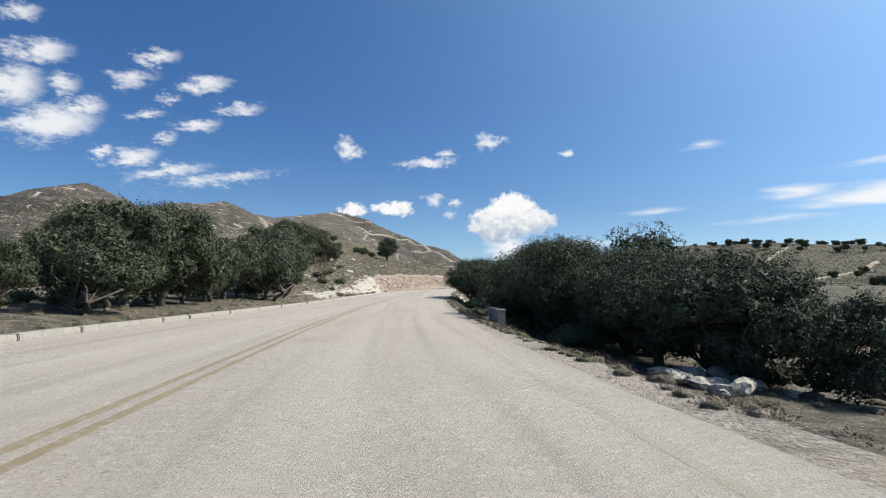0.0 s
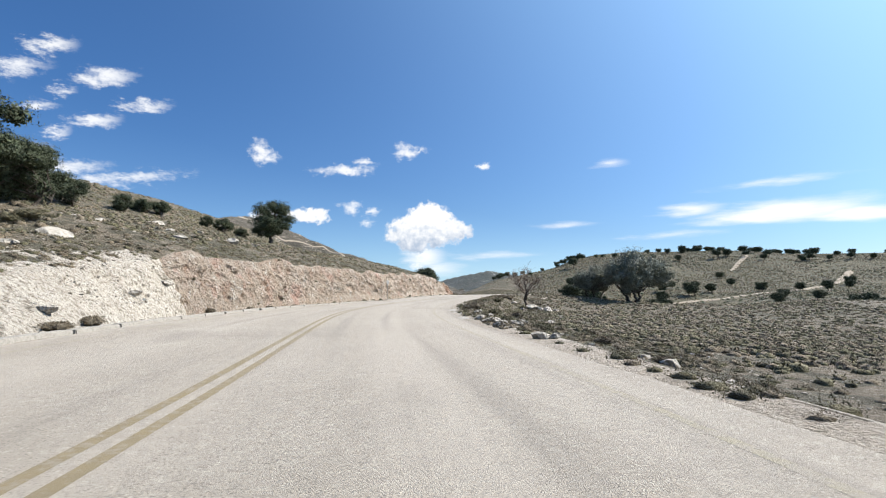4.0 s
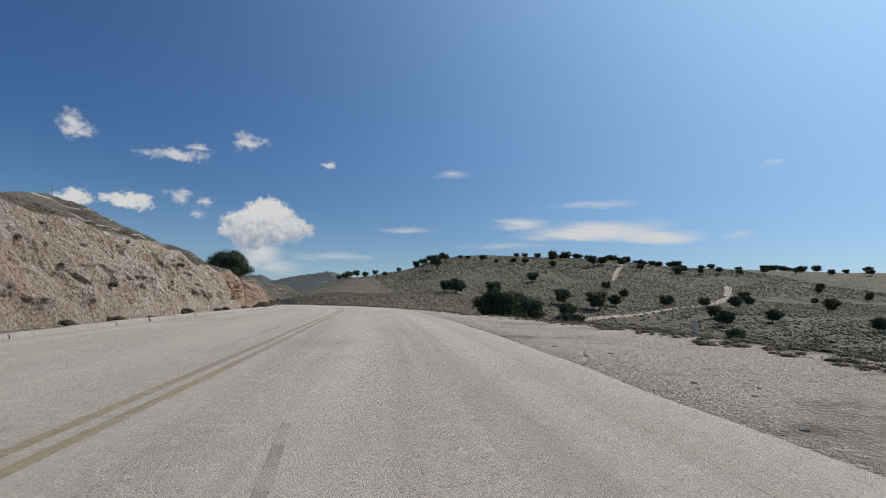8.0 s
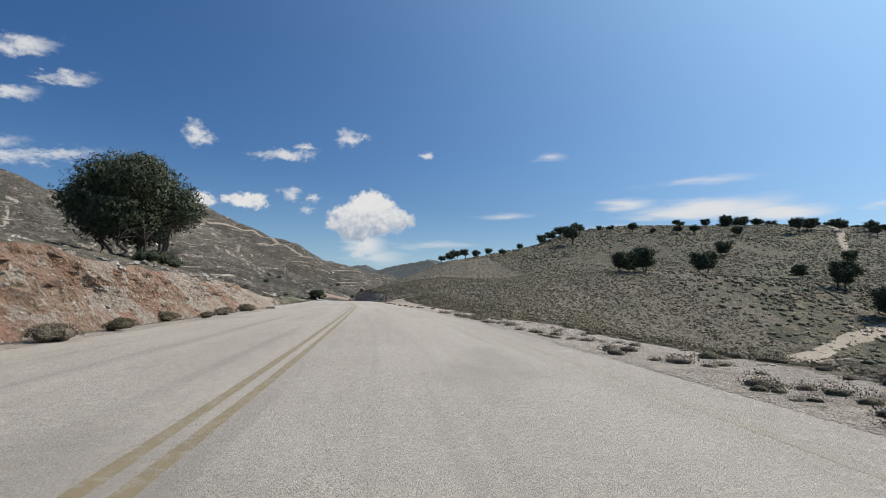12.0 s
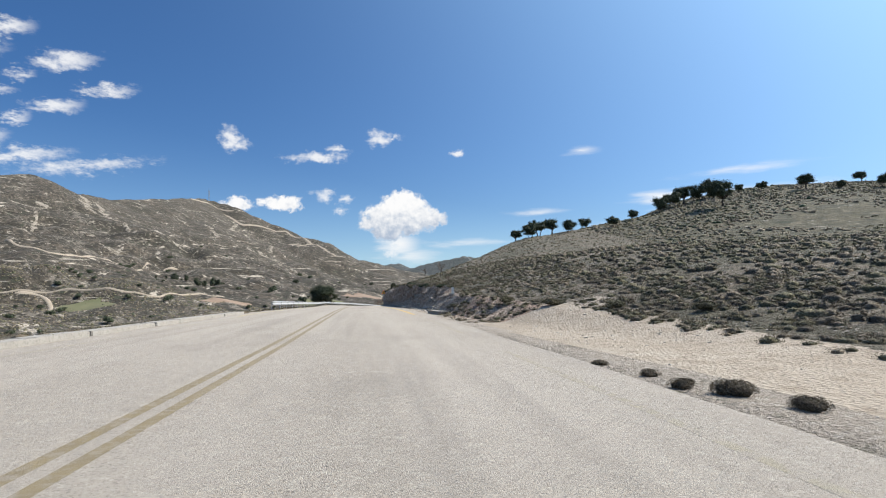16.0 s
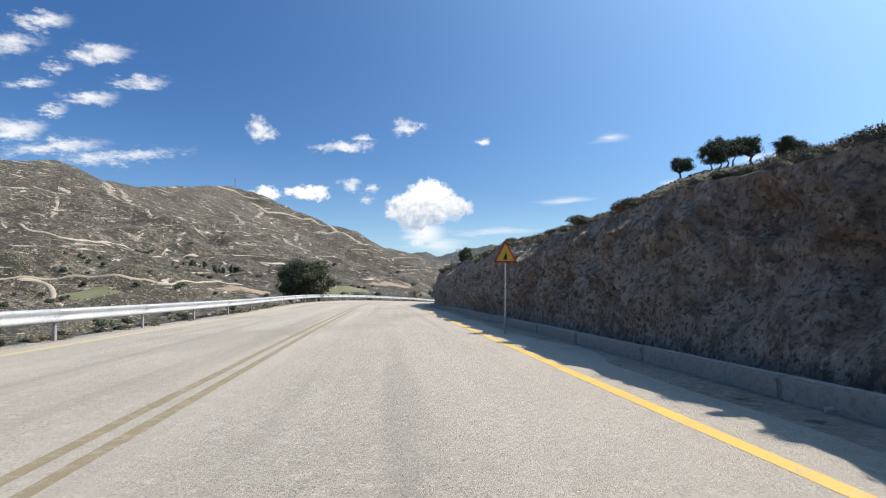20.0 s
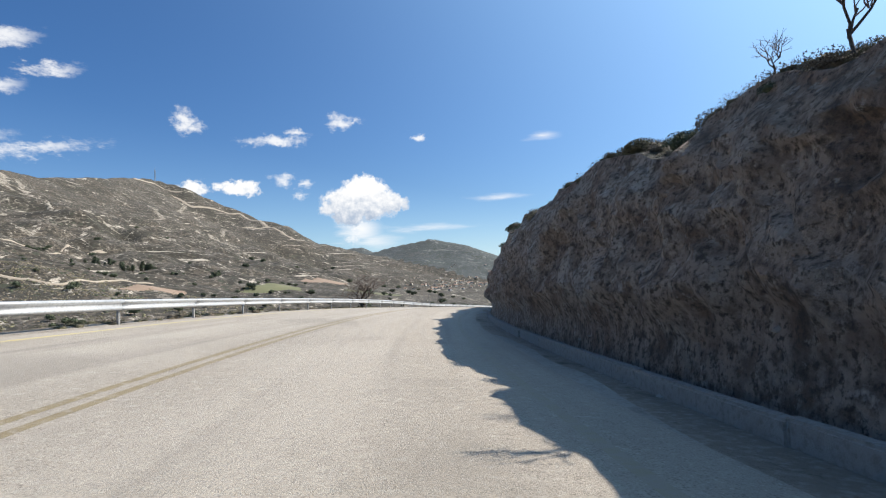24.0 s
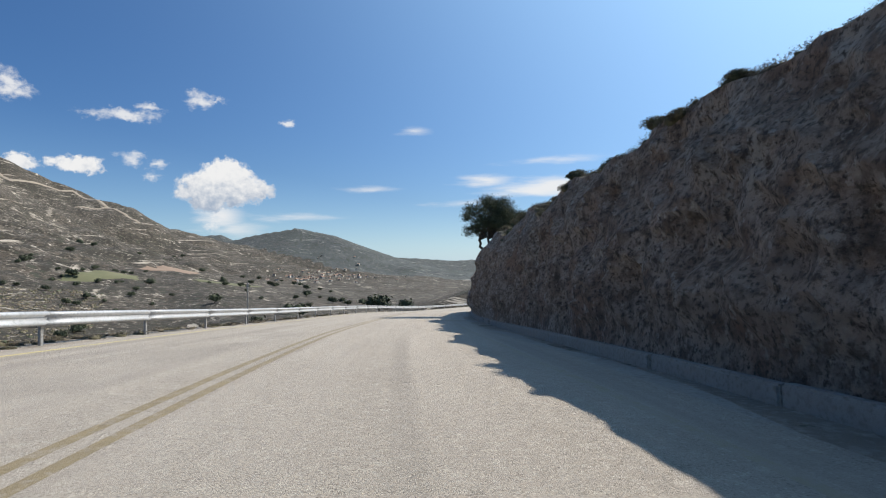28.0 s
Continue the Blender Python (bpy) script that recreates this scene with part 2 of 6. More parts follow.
def wheel_paths(m):
    """Long faint streaks and polished wheel paths along the road."""
    nt = m.node_tree
    link = nt.links.new
    bsdf = nt.nodes["Principled BSDF"]
    old = bsdf.inputs["Base Color"].links[0].from_socket
    across, along, at = nt.nodes.new("ShaderNodeAttribute"), nt.nodes.new("ShaderNodeAttribute"), nt.nodes.new("ShaderNodeCombineXYZ")
    across.attribute_name, along.attribute_name = "across", "along"
    link(across.outputs["Fac"], at.inputs[0]), link(along.outputs["Fac"], at.inputs[1])
    for scale, low, high, tone in (((0.9, 0.02, 1), 0.42, 0.66, (0.40, 0.355, 0.30)), ((1.6, 0.035, 1), 0.54, 0.70, (0.215, 0.19, 0.16)), ((0.25, 0.11, 1), 0.58, 0.66, (0.235, 0.208, 0.172))):
        stretch, n, span, mix = nt.nodes.new("ShaderNodeVectorMath"), nt.nodes.new("ShaderNodeTexNoise"), nt.nodes.new("ShaderNodeMapRange"), nt.nodes.new("ShaderNodeMix")
        stretch.operation, mix.data_type = "MULTIPLY", "RGBA"
        stretch.inputs[1].default_value, mix.inputs[7].default_value = scale, (*tone, 1)
        n.inputs["Scale"].default_value, n.inputs["Detail"].default_value = 1.0, 5
        span.inputs[1].default_value, span.inputs[2].default_value, span.inputs[4].default_value = low, high, 0.55
        link(at.outputs[0], stretch.inputs[0]), link(stretch.outputs[0], n.inputs["Vector"]), link(n.outputs["Fac"], span.inputs[0])
        link(span.outputs[0], mix.inputs[0]), link(old, mix.inputs[6])
        old = mix.outputs[2]
    link(old, bsdf.inputs["Base Color"])


wheel_paths(asphalt)
line_paint = surface("faded_line_paint", [(0.228, 0.18, 0.098), (0.2, 0.16, 0.096)], 0.75, 3, 30, 0.5, 60, patches=[((0.255, 0.218, 0.165), 9.0, 0.5, 0.62)])
worn_paint = surface("worn_edge_paint", [(0.306, 0.268, 0.191), (0.323, 0.285, 0.221)], 0.75, 3, 30, 0.6, 60, patches=[((0.319, 0.279, 0.228), 5.0, 0.46, 0.56)])
pale_paint = surface("pale_yellow_line_paint", [(0.504, 0.405, 0.18), (0.432, 0.36, 0.18)], 0.7, 2, 30, 0.5, 60, patches=[((0.333, 0.293, 0.239), 6.0, 0.54, 0.62)])
edge_paint = surface("yellow_line_paint", [(0.589, 0.38, 0.0665), (0.475, 0.323, 0.0855)], 0.65, 2, 30, 0.3, 60, patches=[((0.342, 0.304, 0.257), 7.0, 0.58, 0.66)])
soil = surface("stony_scrub_soil", [(0.148, 0.117, 0.0824), (0.0932, 0.0796, 0.0524), (0.205, 0.17, 0.131)], 0.95, 0.16, 5.5, 1.0, 14, chips=9.0, depth=0.1, patches=[((0.285, 0.248, 0.205), 2.3, 0.62, 0.70), ((0.0808, 0.0731, 0.043), 0.09, 0.5, 0.6)], dots=[((0.0713, 0.0637, 0.0403), 1.5, 0.48, 0.08), ((0.362, 0.319, 0.272), 6.0, 0.14, 0.05)])
pale_rock = surface("pale_cut_limestone", [(0.34, 0.265, 0.195), (0.42, 0.36, 0.295), (0.28, 0.175, 0.115)], 0.92, 0.3, 1.1, 1.0, 7, chips=6, depth=0.3, patches=[((0.54, 0.50, 0.44), 2.2, 0.55, 0.66), ((0.20, 0.135, 0.09), 6.0, 0.55, 0.66), ((0.40, 0.25, 0.19), 0.6, 0.55, 0.68), ((0.15, 0.105, 0.075), 3.2, 0.60, 0.68), ((0.17, 0.125, 0.09), 12.0, 0.53, 0.63), ((0.56, 0.52, 0.45), 9.0, 0.58, 0.66)])
red_earth = surface("reddish_cut_earth", [(0.27, 0.145, 0.088), (0.35, 0.255, 0.175), (0.15, 0.082, 0.05)], 0.95, 0.35, 2.2, 1.0, 9, chips=6, depth=0.25, patches=[((0.46, 0.40, 0.32), 1.1, 0.54, 0.66), ((0.40, 0.21, 0.145), 0.5, 0.53, 0.66), ((0.55, 0.50, 0.43), 4.5, 0.58, 0.66), ((0.10, 0.07, 0.045), 3.0, 0.56, 0.68), ((0.11, 0.08, 0.055), 8.0, 0.54, 0.66)])
dark_rock = surface("grey_brown_cut_rock", [(0.50, 0.37, 0.275), (0.62, 0.51, 0.41), (0.30, 0.20, 0.14)], 0.92, 0.5, 2.2, 1.0, 6, chips=5.5, depth=0.35, patches=[((0.62, 0.56, 0.48), 0.8, 0.55, 0.70), ((0.40, 0.24, 0.16), 0.45, 0.52, 0.70), ((0.17, 0.12, 0.088), 2.4, 0.51, 0.70), ((0.15, 0.108, 0.08), 6.0, 0.50, 0.66), ((0.68, 0.60, 0.50), 4.6, 0.57, 0.68), ((0.13, 0.095, 0.07), 13.0, 0.51, 0.64)])
gravel = surface("pale_gravel", [(0.323, 0.276, 0.223), (0.246, 0.211, 0.17), (0.399, 0.353, 0.297)], 0.95, 0.5, 9, 1.0, 22, chips=16.0, patches=[((0.119, 0.102, 0.0748), 0.45, 0.56, 0.68), ((0.111, 0.102, 0.068), 3.0, 0.6, 0.68)])
concrete = surface("weathered_concrete", [(0.297, 0.275, 0.239), (0.36, 0.338, 0.302), (0.234, 0.214, 0.184)], 0.9, 1.2, 14, 0.5, 30, patches=[((0.198, 0.18, 0.153), 1.5, 0.6, 0.72)])


rubble = surface("white_limestone_rubble", [(0.427, 0.38, 0.318), (0.541, 0.499, 0.432), (0.199, 0.162, 0.119)], 0.93, 0.8, 7.0, 1.0, 9, chips=7.0, depth=0.15, patches=[((0.152, 0.128, 0.095), 1.1, 0.58, 0.66), ((0.19, 0.152, 0.114), 5.0, 0.6, 0.67)])
dirt = surface("pale_dirt_track", [(0.297, 0.246, 0.187), (0.357, 0.306, 0.242), (0.238, 0.191, 0.14)], 0.95, 0.3, 3, 0.6, 9, chips=14.0)


def hillside(name, tones, streak, speck):
    """Scrub and bare rock on steep slopes: streaks running downhill, terraces and specks of bush."""
    m = surface(name, tones, 0.97, 0.006, 0.09, 1.0, 0.12, depth=3.0, patches=[(tuple(0.42 * v for v in streak), 0.012, 0.54, 0.66), (tuple(1.5 * v for v in speck), 0.008, 0.50, 0.60), (speck, 0.035, 0.54, 0.60), (tuple(0.85 * v for v in streak), 0.05, 0.615, 0.65), (tuple(0.75 * v for v in streak), 0.20, 0.58, 0.63), (speck, 0.15, 0.52, 0.57)], dots=[(speck, 0.11, 0.40, 0.08), ((0.035, 0.037, 0.022), 0.06, 0.17, 0.05)])
    nt = m.node_tree
    link = nt.links.new
    bsdf = nt.nodes["Principled BSDF"]
    old = bsdf.inputs["Base Color"].links[0].from_socket
    tc = nt.nodes.new("ShaderNodeTexCoord")
    for tilt, scale, low, high, tone in ((0, (0.03, 0.012, 0.012), 0.63, 0.67, streak), (-30, (0.012, 0.009, 0.10), 0.64, 0.68, streak), (-18, (0.009, 0.012, 0.16), 0.62, 0.66, streak), (0, (0.006, 0.006, 0.12), 0.62, 0.655, streak), (0, (0.012, 0.05, 0.01), 0.62, 0.70, speck)):
        stretch = nt.nodes.new("ShaderNodeVectorMath")
        stretch.operation = "MULTIPLY"
        stretch.inputs[1].default_value = scale
        dip = nt.nodes.new("ShaderNodeVectorRotate")
        dip.rotation_type = "Y_AXIS"
        dip.inputs["Angle"].default_value = radians(tilt)
        link(tc.outputs["Object"], dip.inputs["Vector"])
        link(dip.outputs[0], stretch.inputs[0])
        n = nt.nodes.new("ShaderNodeTexNoise")
        n.inputs["Scale"].default_value, n.inputs["Detail"].default_value, n.inputs["Roughness"].default_value = 1.0, 8, 0.68
        link(stretch.outputs[0], n.inputs["Vector"])
        span = nt.nodes.new("ShaderNodeMapRange")
        span.inputs[1].default_value, span.inputs[2].default_value = low, high
        link(n.outputs["Fac"], span.inputs[0])
        mix = nt.nodes.new("ShaderNodeMix")
        mix.data_type = "RGBA"
        mix.inputs[7].default_value = (*tone, 1)
        link(span.outputs[0], mix.inputs[0]), link(old, mix.inputs[6])
        old = mix.outputs[2]
    link(old, bsdf.inputs["Base Color"])
    return m


hill_scrub = surface("hillside_scrub", [(0.107, 0.0875, 0.0513), (0.0702, 0.0638, 0.0338), (0.14, 0.115, 0.075)], 0.97, 0.02, 0.35, 1.0, 0.8, depth=0.5, patches=[((0.208, 0.175, 0.138), 0.16, 0.64, 0.70), ((0.0455, 0.0425, 0.0238), 0.8, 0.52, 0.60)], dots=[((0.052, 0.05, 0.0287), 0.42, 0.46, 0.08), ((0.0364, 0.0387, 0.0213), 0.16, 0.22, 0.05), ((0.312, 0.275, 0.231), 0.9, 0.1, 0.05)])
mountain_scrub = hillside("mountain_slope", [(0.086, 0.069, 0.051), (0.047, 0.038, 0.027), (0.118, 0.097, 0.073)], (0.42, 0.37, 0.30), (0.027, 0.023, 0.015))
# blue-grey version of the slope: distance haze is painted into its colours
hazed_far_slope = hillside("hazed_far_slope", [(0.07, 0.08, 0.085), (0.05, 0.06, 0.062), (0.105, 0.108, 0.105)], (0.22, 0.215, 0.20), (0.042, 0.05, 0.046))

# ---------------------------------------------------------------- the plan: road line and land
ROAD = [  # centre line: x, y, z, bank in degrees
    (2.51, -43.99, -1.43, 1.1),
    (-0.84, -14.17, -1.14, 1.1),
    (-3.85, 15.24, -0.84, 1.4),
    (-5.19, 43.27, -0.36, 0.5),
    (-4.43, 73.64, 0.41, 0.9),
    (-2.72, 103.10, 1.23, 0.5),
    (5.92, 132.11, 2.20, -1.1),
    (14.99, 159.03, 3.03, -0.3),
    (23.64, 188.19, 3.52, 0.2),
    (28.57, 216.82, 3.78, 0.2),
    (32.29, 244.46, 3.84, 0.6),
    (35.60, 274.42, 3.73, 1.5),
    (37.82, 304.40, 3.68, 1.2),
    (39.42, 333.86, 3.61, 1.0),
    (40.70, 362.00, 3.27, 0.9),
    (41.99, 392.19, 2.81, 0.9),
    (43.99, 421.67, 2.26, 3.2),
    (50.48, 450.84, 1.34, 3.5),
    (61.09, 478.71, 0.06, 1.6),
    (72.96, 504.19, -1.75, 0.5),
    (88.04, 530.15, -3.70, 0.2),
    (105.83, 554.35, -5.90, 0.0),
    (124.43, 575.22, -7.50, 0.0),
    (146.62, 595.91, -9.00, 0.0),
]
EDGE_R, EDGE_L = 5.1, -5.25   # centre line to the edges of the asphalt


def spline(rows, step):
    """Even stations along a smooth line through the rows."""
    p = np.array(rows, float)
    out = []
    for i in range(len(p) - 1):
        a, b, c, d = p[max(i - 1, 0)], p[i], p[i + 1], p[min(i + 2, len(p) - 1)]
        for u in np.linspace(0, 1, 20, endpoint=False):
            out.append(0.5 * (2 * b + (c - a) * u + (2 * a - 5 * b + 4 * c - d) * u * u + (3 * b - a - 3 * c + d) * u ** 3))
    out = np.array(out + [p[-1]])
    run = np.concatenate([[0], np.cumsum(np.hypot(*np.diff(out[:, :2], axis=0).T))])
    s = np.arange(0, run[-1], step)
    return np.stack([np.interp(s, run, out[:, k]) for k in range(p.shape[1])], 1)


STEP = 1.25
LINE = spline(ROAD, STEP)
S0 = -44.0
STATIONS = S0 + STEP * np.arange(len(LINE))
heading = np.gradient(LINE[:, :2], axis=0)
heading /= np.linalg.norm(heading, axis=1)[:, None]
RIGHT = np.stack([heading[:, 1], -heading[:, 0]], 1)
BANK = np.sin(np.radians(LINE[:, 3]))


def hashed(ix, iy, seed):
    h = (ix.astype(np.int64) * 374761393 + iy.astype(np.int64) * 668265263 + seed * 1442695041) & 0x7FFFFFFF
    h = ((h ^ (h >> 13)) * 1274126177) & 0x7FFFFFFF
    return ((h ^ (h >> 16)) & 0xFFFF) / 65535.0


def fbm(x, y, size, octaves=4, seed=1, gain=0.5):
    """Smooth noise about 0, in -1..1, with features of that size."""
    x, y = np.asarray(x, float) / size, np.asarray(y, float) / size
    total, amp, norm = 0.0, 1.0, 0.0
    for o in range(octaves):
        ix, iy = np.floor(x), np.floor(y)
        fx, fy = x - ix, y - iy
        fx, fy = fx * fx * (3 - 2 * fx), fy * fy * (3 - 2 * fy)
        a, b = hashed(ix, iy, seed + o), hashed(ix + 1, iy, seed + o)
        c, d = hashed(ix, iy + 1, seed + o), hashed(ix + 1, iy + 1, seed + o)
        total = total + amp * ((a + (b - a) * fx) * (1 - fy) + (c + (d - c) * fx) * fy)
        norm += amp
        amp *= gain
        x, y = x * 2.03 + 17.1, y * 2.03 + 5.7
    return total / norm * 2 - 1


def smooth(v):
    v = np.clip(v, 0, 1)
    return v * v * (3 - 2 * v)


# crests: x, y, height
KNOLL = [(-75, 75, 5), (-58, 110, 12), (-46, 150, 18), (-40, 203, 19), (-24, 250, 11), (-22, 290, 4)]
HILL = [(760, 60, 26), (640, 200, 30), (520, 330, 30), (418, 398, 31), (360, 426, 33), (305, 456, 37), (257, 471, 41), (201, 494, 42), (161, 513, 36.5), (140, 540, 24), (155, 578, 12)]
MOUNTAIN = [(-1750, 1250, 250), (-1400, 1450, 280), (-1237, 1572, 300), (-1062, 1695, 372), (-991, 1851, 345), (-867, 1982, 358), (-816, 2120, 388), (-757, 2256, 350), (-790, 2600, 395), (-730, 2900, 440), (-674, 3740, 580), (-505, 3670, 526), (-248, 3600, 395), (4, 3513, 262), (277, 3404, 155), (403, 3290, 113), (480, 3000, 40)]
FAR_HILL = [(200, 3760, 60), (321, 3726, 110), (557, 3597, 172), (781, 3450, 218), (929, 3305, 172), (1142, 3124, 62), (1300, 2960, 10)]
HORIZON = [(150, 4550, 120), (330, 4550, 215), (520, 4480, 235), (650, 4480, 160), (900, 4480, 90), (1500, 4450, 90), (1931, 4346, 66), (2159, 4228, 45), (2600, 4000, 70), (3200, 3500, 90)]
SPUR = [(-620, 2350, 200), (-330, 2050, 110), (-120, 1900, 60), (60, 1750, 25)]


def crest_line(x, y, rows):
    """Height of the crest and distance to it, for each of its stretches."""
    for (ax, ay, az), (bx, by, bz) in zip(rows, rows[1:]):
        dx, dy = bx - ax, by - ay
        u = np.clip(((x - ax) * dx + (y - ay) * dy) / (dx * dx + dy * dy), 0, 1)
        yield az + (bz - az) * u, np.hypot(x - ax - u * dx, y - ay - u * dy)


def ridge(x, y, base, rows, width, power):
    """How far a crest stands over the base as it falls away to both sides."""
    best = np.zeros_like(x)
    for z, away in crest_line(x, y, rows):
        best = np.maximum(best, (z - base) * np.clip(1 - away / width, 0, 1) ** power)
    return best


def bell(x, y, rows, width):
    best = np.zeros_like(x)
    for z, away in crest_line(x, y, rows):
        best = np.maximum(best, z * np.exp(-(away / width) ** 2))
    return best


def land(x, y):
    """The lie of the land away from the road."""
    x, y = np.asarray(x, float), np.asarray(y, float)
    road_x = np.interp(y, LINE[:, 1], LINE[:, 0])
    base = np.interp(y, [-100, 0, 200, 400, 480, 600, 700, 900, 1500, 2500, 3500, 4700], [-2.5, -1.8, 2.5, 2.0, -1.5, -9, -20, -34, -58, -90, -120, -140])
    base = base - 24 * smooth((y - 262) / 110) * smooth((road_x - 10 - x) / 60) * smooth((1500 - y) / 800)
    base = base - 3.0 * smooth((130 - y) / 60) * smooth((x - road_x - 8) / 25)
    off = x - road_x
    base = base - 6.0 * smooth((off - 6) / 24) * smooth((y - 130) / 60) * smooth((308 - y) / 40) * smooth((150 - off) / 90)
    z = base + bell(x, y, KNOLL, 34) + bell(x, y, HILL, 128) * (1 - smooth((y - 470) / 40) * (1 - smooth((off + 5) / 30)))
    z = z + 3.6 * np.exp(-((x - 94) / 30) ** 2 - ((y - 316) / 24) ** 2)
    # the shelf above the cutting, before the hill proper
    shelf = base + 2.0 + 0.28 * np.maximum(off - 2, 0)
    z = z - np.maximum(z - shelf, 0) * smooth((y - 425) / 40) * smooth((off + 10) / 10) * smooth((110 - off) / 55)
    gully = np.abs(fbm(x, y, 420, 5, 3, 0.55))
    rough = 1 + 0.30 * fbm(x, y, 700, 4, 9) - 0.38 * (0.35 - gully)
    tall = ridge(x, y, base, MOUNTAIN, 1450, 1.35)
    tall = np.maximum(tall * (1 - (1 - rough) * smooth(1 - tall / 650)), ridge(x, y, base, SPUR, 420, 1.3) * rough)
    tall = np.maximum(tall, np.maximum(ridge(x, y, base, FAR_HILL, 900, 1.3) * (0.9 + 0.1 * rough), ridge(x, y, base, HORIZON, 900, 1.2)))
    # ravines running down the slopes
    ravine = 1 - 2.2 * np.abs(fbm(x + 60 * fbm(x, y, 260, 2, 15), y, 190, 4, 13, 0.55))
    from_crest = np.min([away for _, away in crest_line(x, y, MOUNTAIN)], 0)
    z = z + tall - 24 * ravine * smooth((from_crest - 60) / 420) * smooth((tall - 15) / 90) * smooth((y - 640) / 300) * smooth((3300 - y) / 500)
    return z + 0.9 * fbm(x, y, 34, 4, 21) + 3.0 * fbm(x, y, 150, 3, 25) * smooth((np.abs(x - road_x) - 60) / 120)


# banks beside the road: station, gap to the foot, height, run of the face, slope above
BANK_L = np.array([(-60, 1.5, .25, 2, .06), (0, 1.5, .3, 2, .06), (55, 1.5, .4, 2, .08), (72, 1.7, .8, 2.4, .24), (88, 1.6, 1.4, 2, .28), (100, 1.7, 3.1, 1.1, .34), (122, 1.7, 3.3, 1.1, .34), (142, 1.7, 3.4, 1.1, .34), (166, 1.7, 3.45, 1.1, .30), (175, 1.6, 3.1, 1.2, .26), (185, 1.6, 2.6, 1.4, .22), (205, 1.4, 2.3, 1.9, .22), (235, 1.4, 2.45, 2.0, .26), (262, 1.4, 1.9, 1.9, .28), (272, 1.4, 1.1, 1.8, .2), (282, 1.4, .7, 2, .1), (300, 1.4, .6, 2, .05), (310, 1.3, .4, 2, .0), (322, 1.3, -.2, 2, -.15), (335, 1.2, -.6, 2, -.33), (800, 1.2, -.8, 2, -.35)])
BANK_R = np.array([(-60, .8, -.9, 1.8, -.1), (10, .8, -.9, 1.8, -.1), (70, .8, -.8, 1.8, -.07), (90, 1.4, -.7, 2, -.08), (112, 2.0, -1.0, 2.6, -.1), (134, 2.0, -1.1, 2.6, -.1), (140, 2.5, -.6, 2.4, -.06)])
BANK_R2 = np.array([(148, 6, -.15, 2, -.12), (168, 5.5, -.2, 2, -.15), (180, 3.2, -.45, 2.2, -.16), (192, 2.4, -.6, 2.2, -.16), (215, 2.2, -.7, 2.4, -.16), (262, 2.6, -.5, 2, -.12), (285, 3.0, -.2, 2, .02), (294, 3.0, -.1, 2, .07), (308, 4, .0, 2.5, .12), (318, 2.2, .4, 3, .2), (327, 1.0, .9, 1.8, .2), (334, .9, 1.25, 1.4, .24), (341, 1.3, 1.6, 1.5, .27), (352, 1.5, 2.0, 1.3, .28), (365, 1.35, 2.5, 1.0, .27), (378, 1.3, 2.85, .9, .26), (395, 1.25, 2.9, .9, .28), (412, 1.2, 3.1, .9, .31), (430, 1.15, 3.4, .9, .28), (438, 1.1, 3.5, .9, .22), (442, 1.1, 3.75, .9, .2), (448, 1.05, 3.85, .9, .18), (456, 1.0, 3.95, .9, .16), (472, 1.0, 4.05, 1.0, .14), (490, 1.0, 4.15, 1.0, .14), (518, .9, 4.6, 1.1, .2), (562, .9, 3.0, 1.2, .2), (800, 1.6, 1, 1.2, .1)])
BANK_R = np.concatenate([BANK_R, BANK_R2])


def bank(table, s):
    return [np.interp(s, table[:, 0], table[:, k]) for k in range(1, 5)]


def on_line(s):
    """Centre, right-hand way and bank of the road at a station."""
    return [np.interp(s, STATIONS, v) for v in (LINE[:, 0], LINE[:, 1], LINE[:, 2], RIGHT[:, 0], RIGHT[:, 1], BANK)]


def spot(s, d):
    """x, y of the place d metres to the right of the centre line."""
    cx, cy, cz, rx, ry, b = on_line(s)
    return cx + rx * d, cy + ry * d


def height(s, d):
    """The ground beside the road at a station and an offset to the right."""
    s, d = np.broadcast_arrays(np.asarray(s, float), np.asarray(d, float))
    cx, cy, cz, rx, ry, b = on_line(s)
    x, y = cx + rx * d, cy + ry * d
    side = np.where(d > 0, d - EDGE_R, EDGE_L - d)
    gl, hl, rl, sl = bank(BANK_L, s)
    gr, hr, rr, sr = bank(BANK_R, s)
    g, h, r, k = [np.where(d > 0, q, p) for p, q in ((gl, gr), (hl, hr), (rl, rr), (sl, sr))]
    out = np.maximum(side - g - r, 0)
    h = h * (1 + 0.17 * fbm(s, np.sign(d) * 40, 3.2, 3, 33) * (np.abs(h) > 1.1))
    face = np.clip((side - g) / r, 0, 1)
    prof = -0.05 + h * np.where(np.abs(h) > 1.2, face ** 0.85, smooth(face)) + k * out / (1 + out / 90)
    road_z = cz - b * np.clip(d, -7, 7)
    lump = fbm(x, y, 3.5, 4, 31) * (0.10 + 0.16 * smooth(out / 4)) * smooth((side - g * 0.6) / 1.5)
    near = road_z + prof + lump
    far = land(x, y)
    w = smooth((out - 4) / 32)
    return near + (far - near) * w


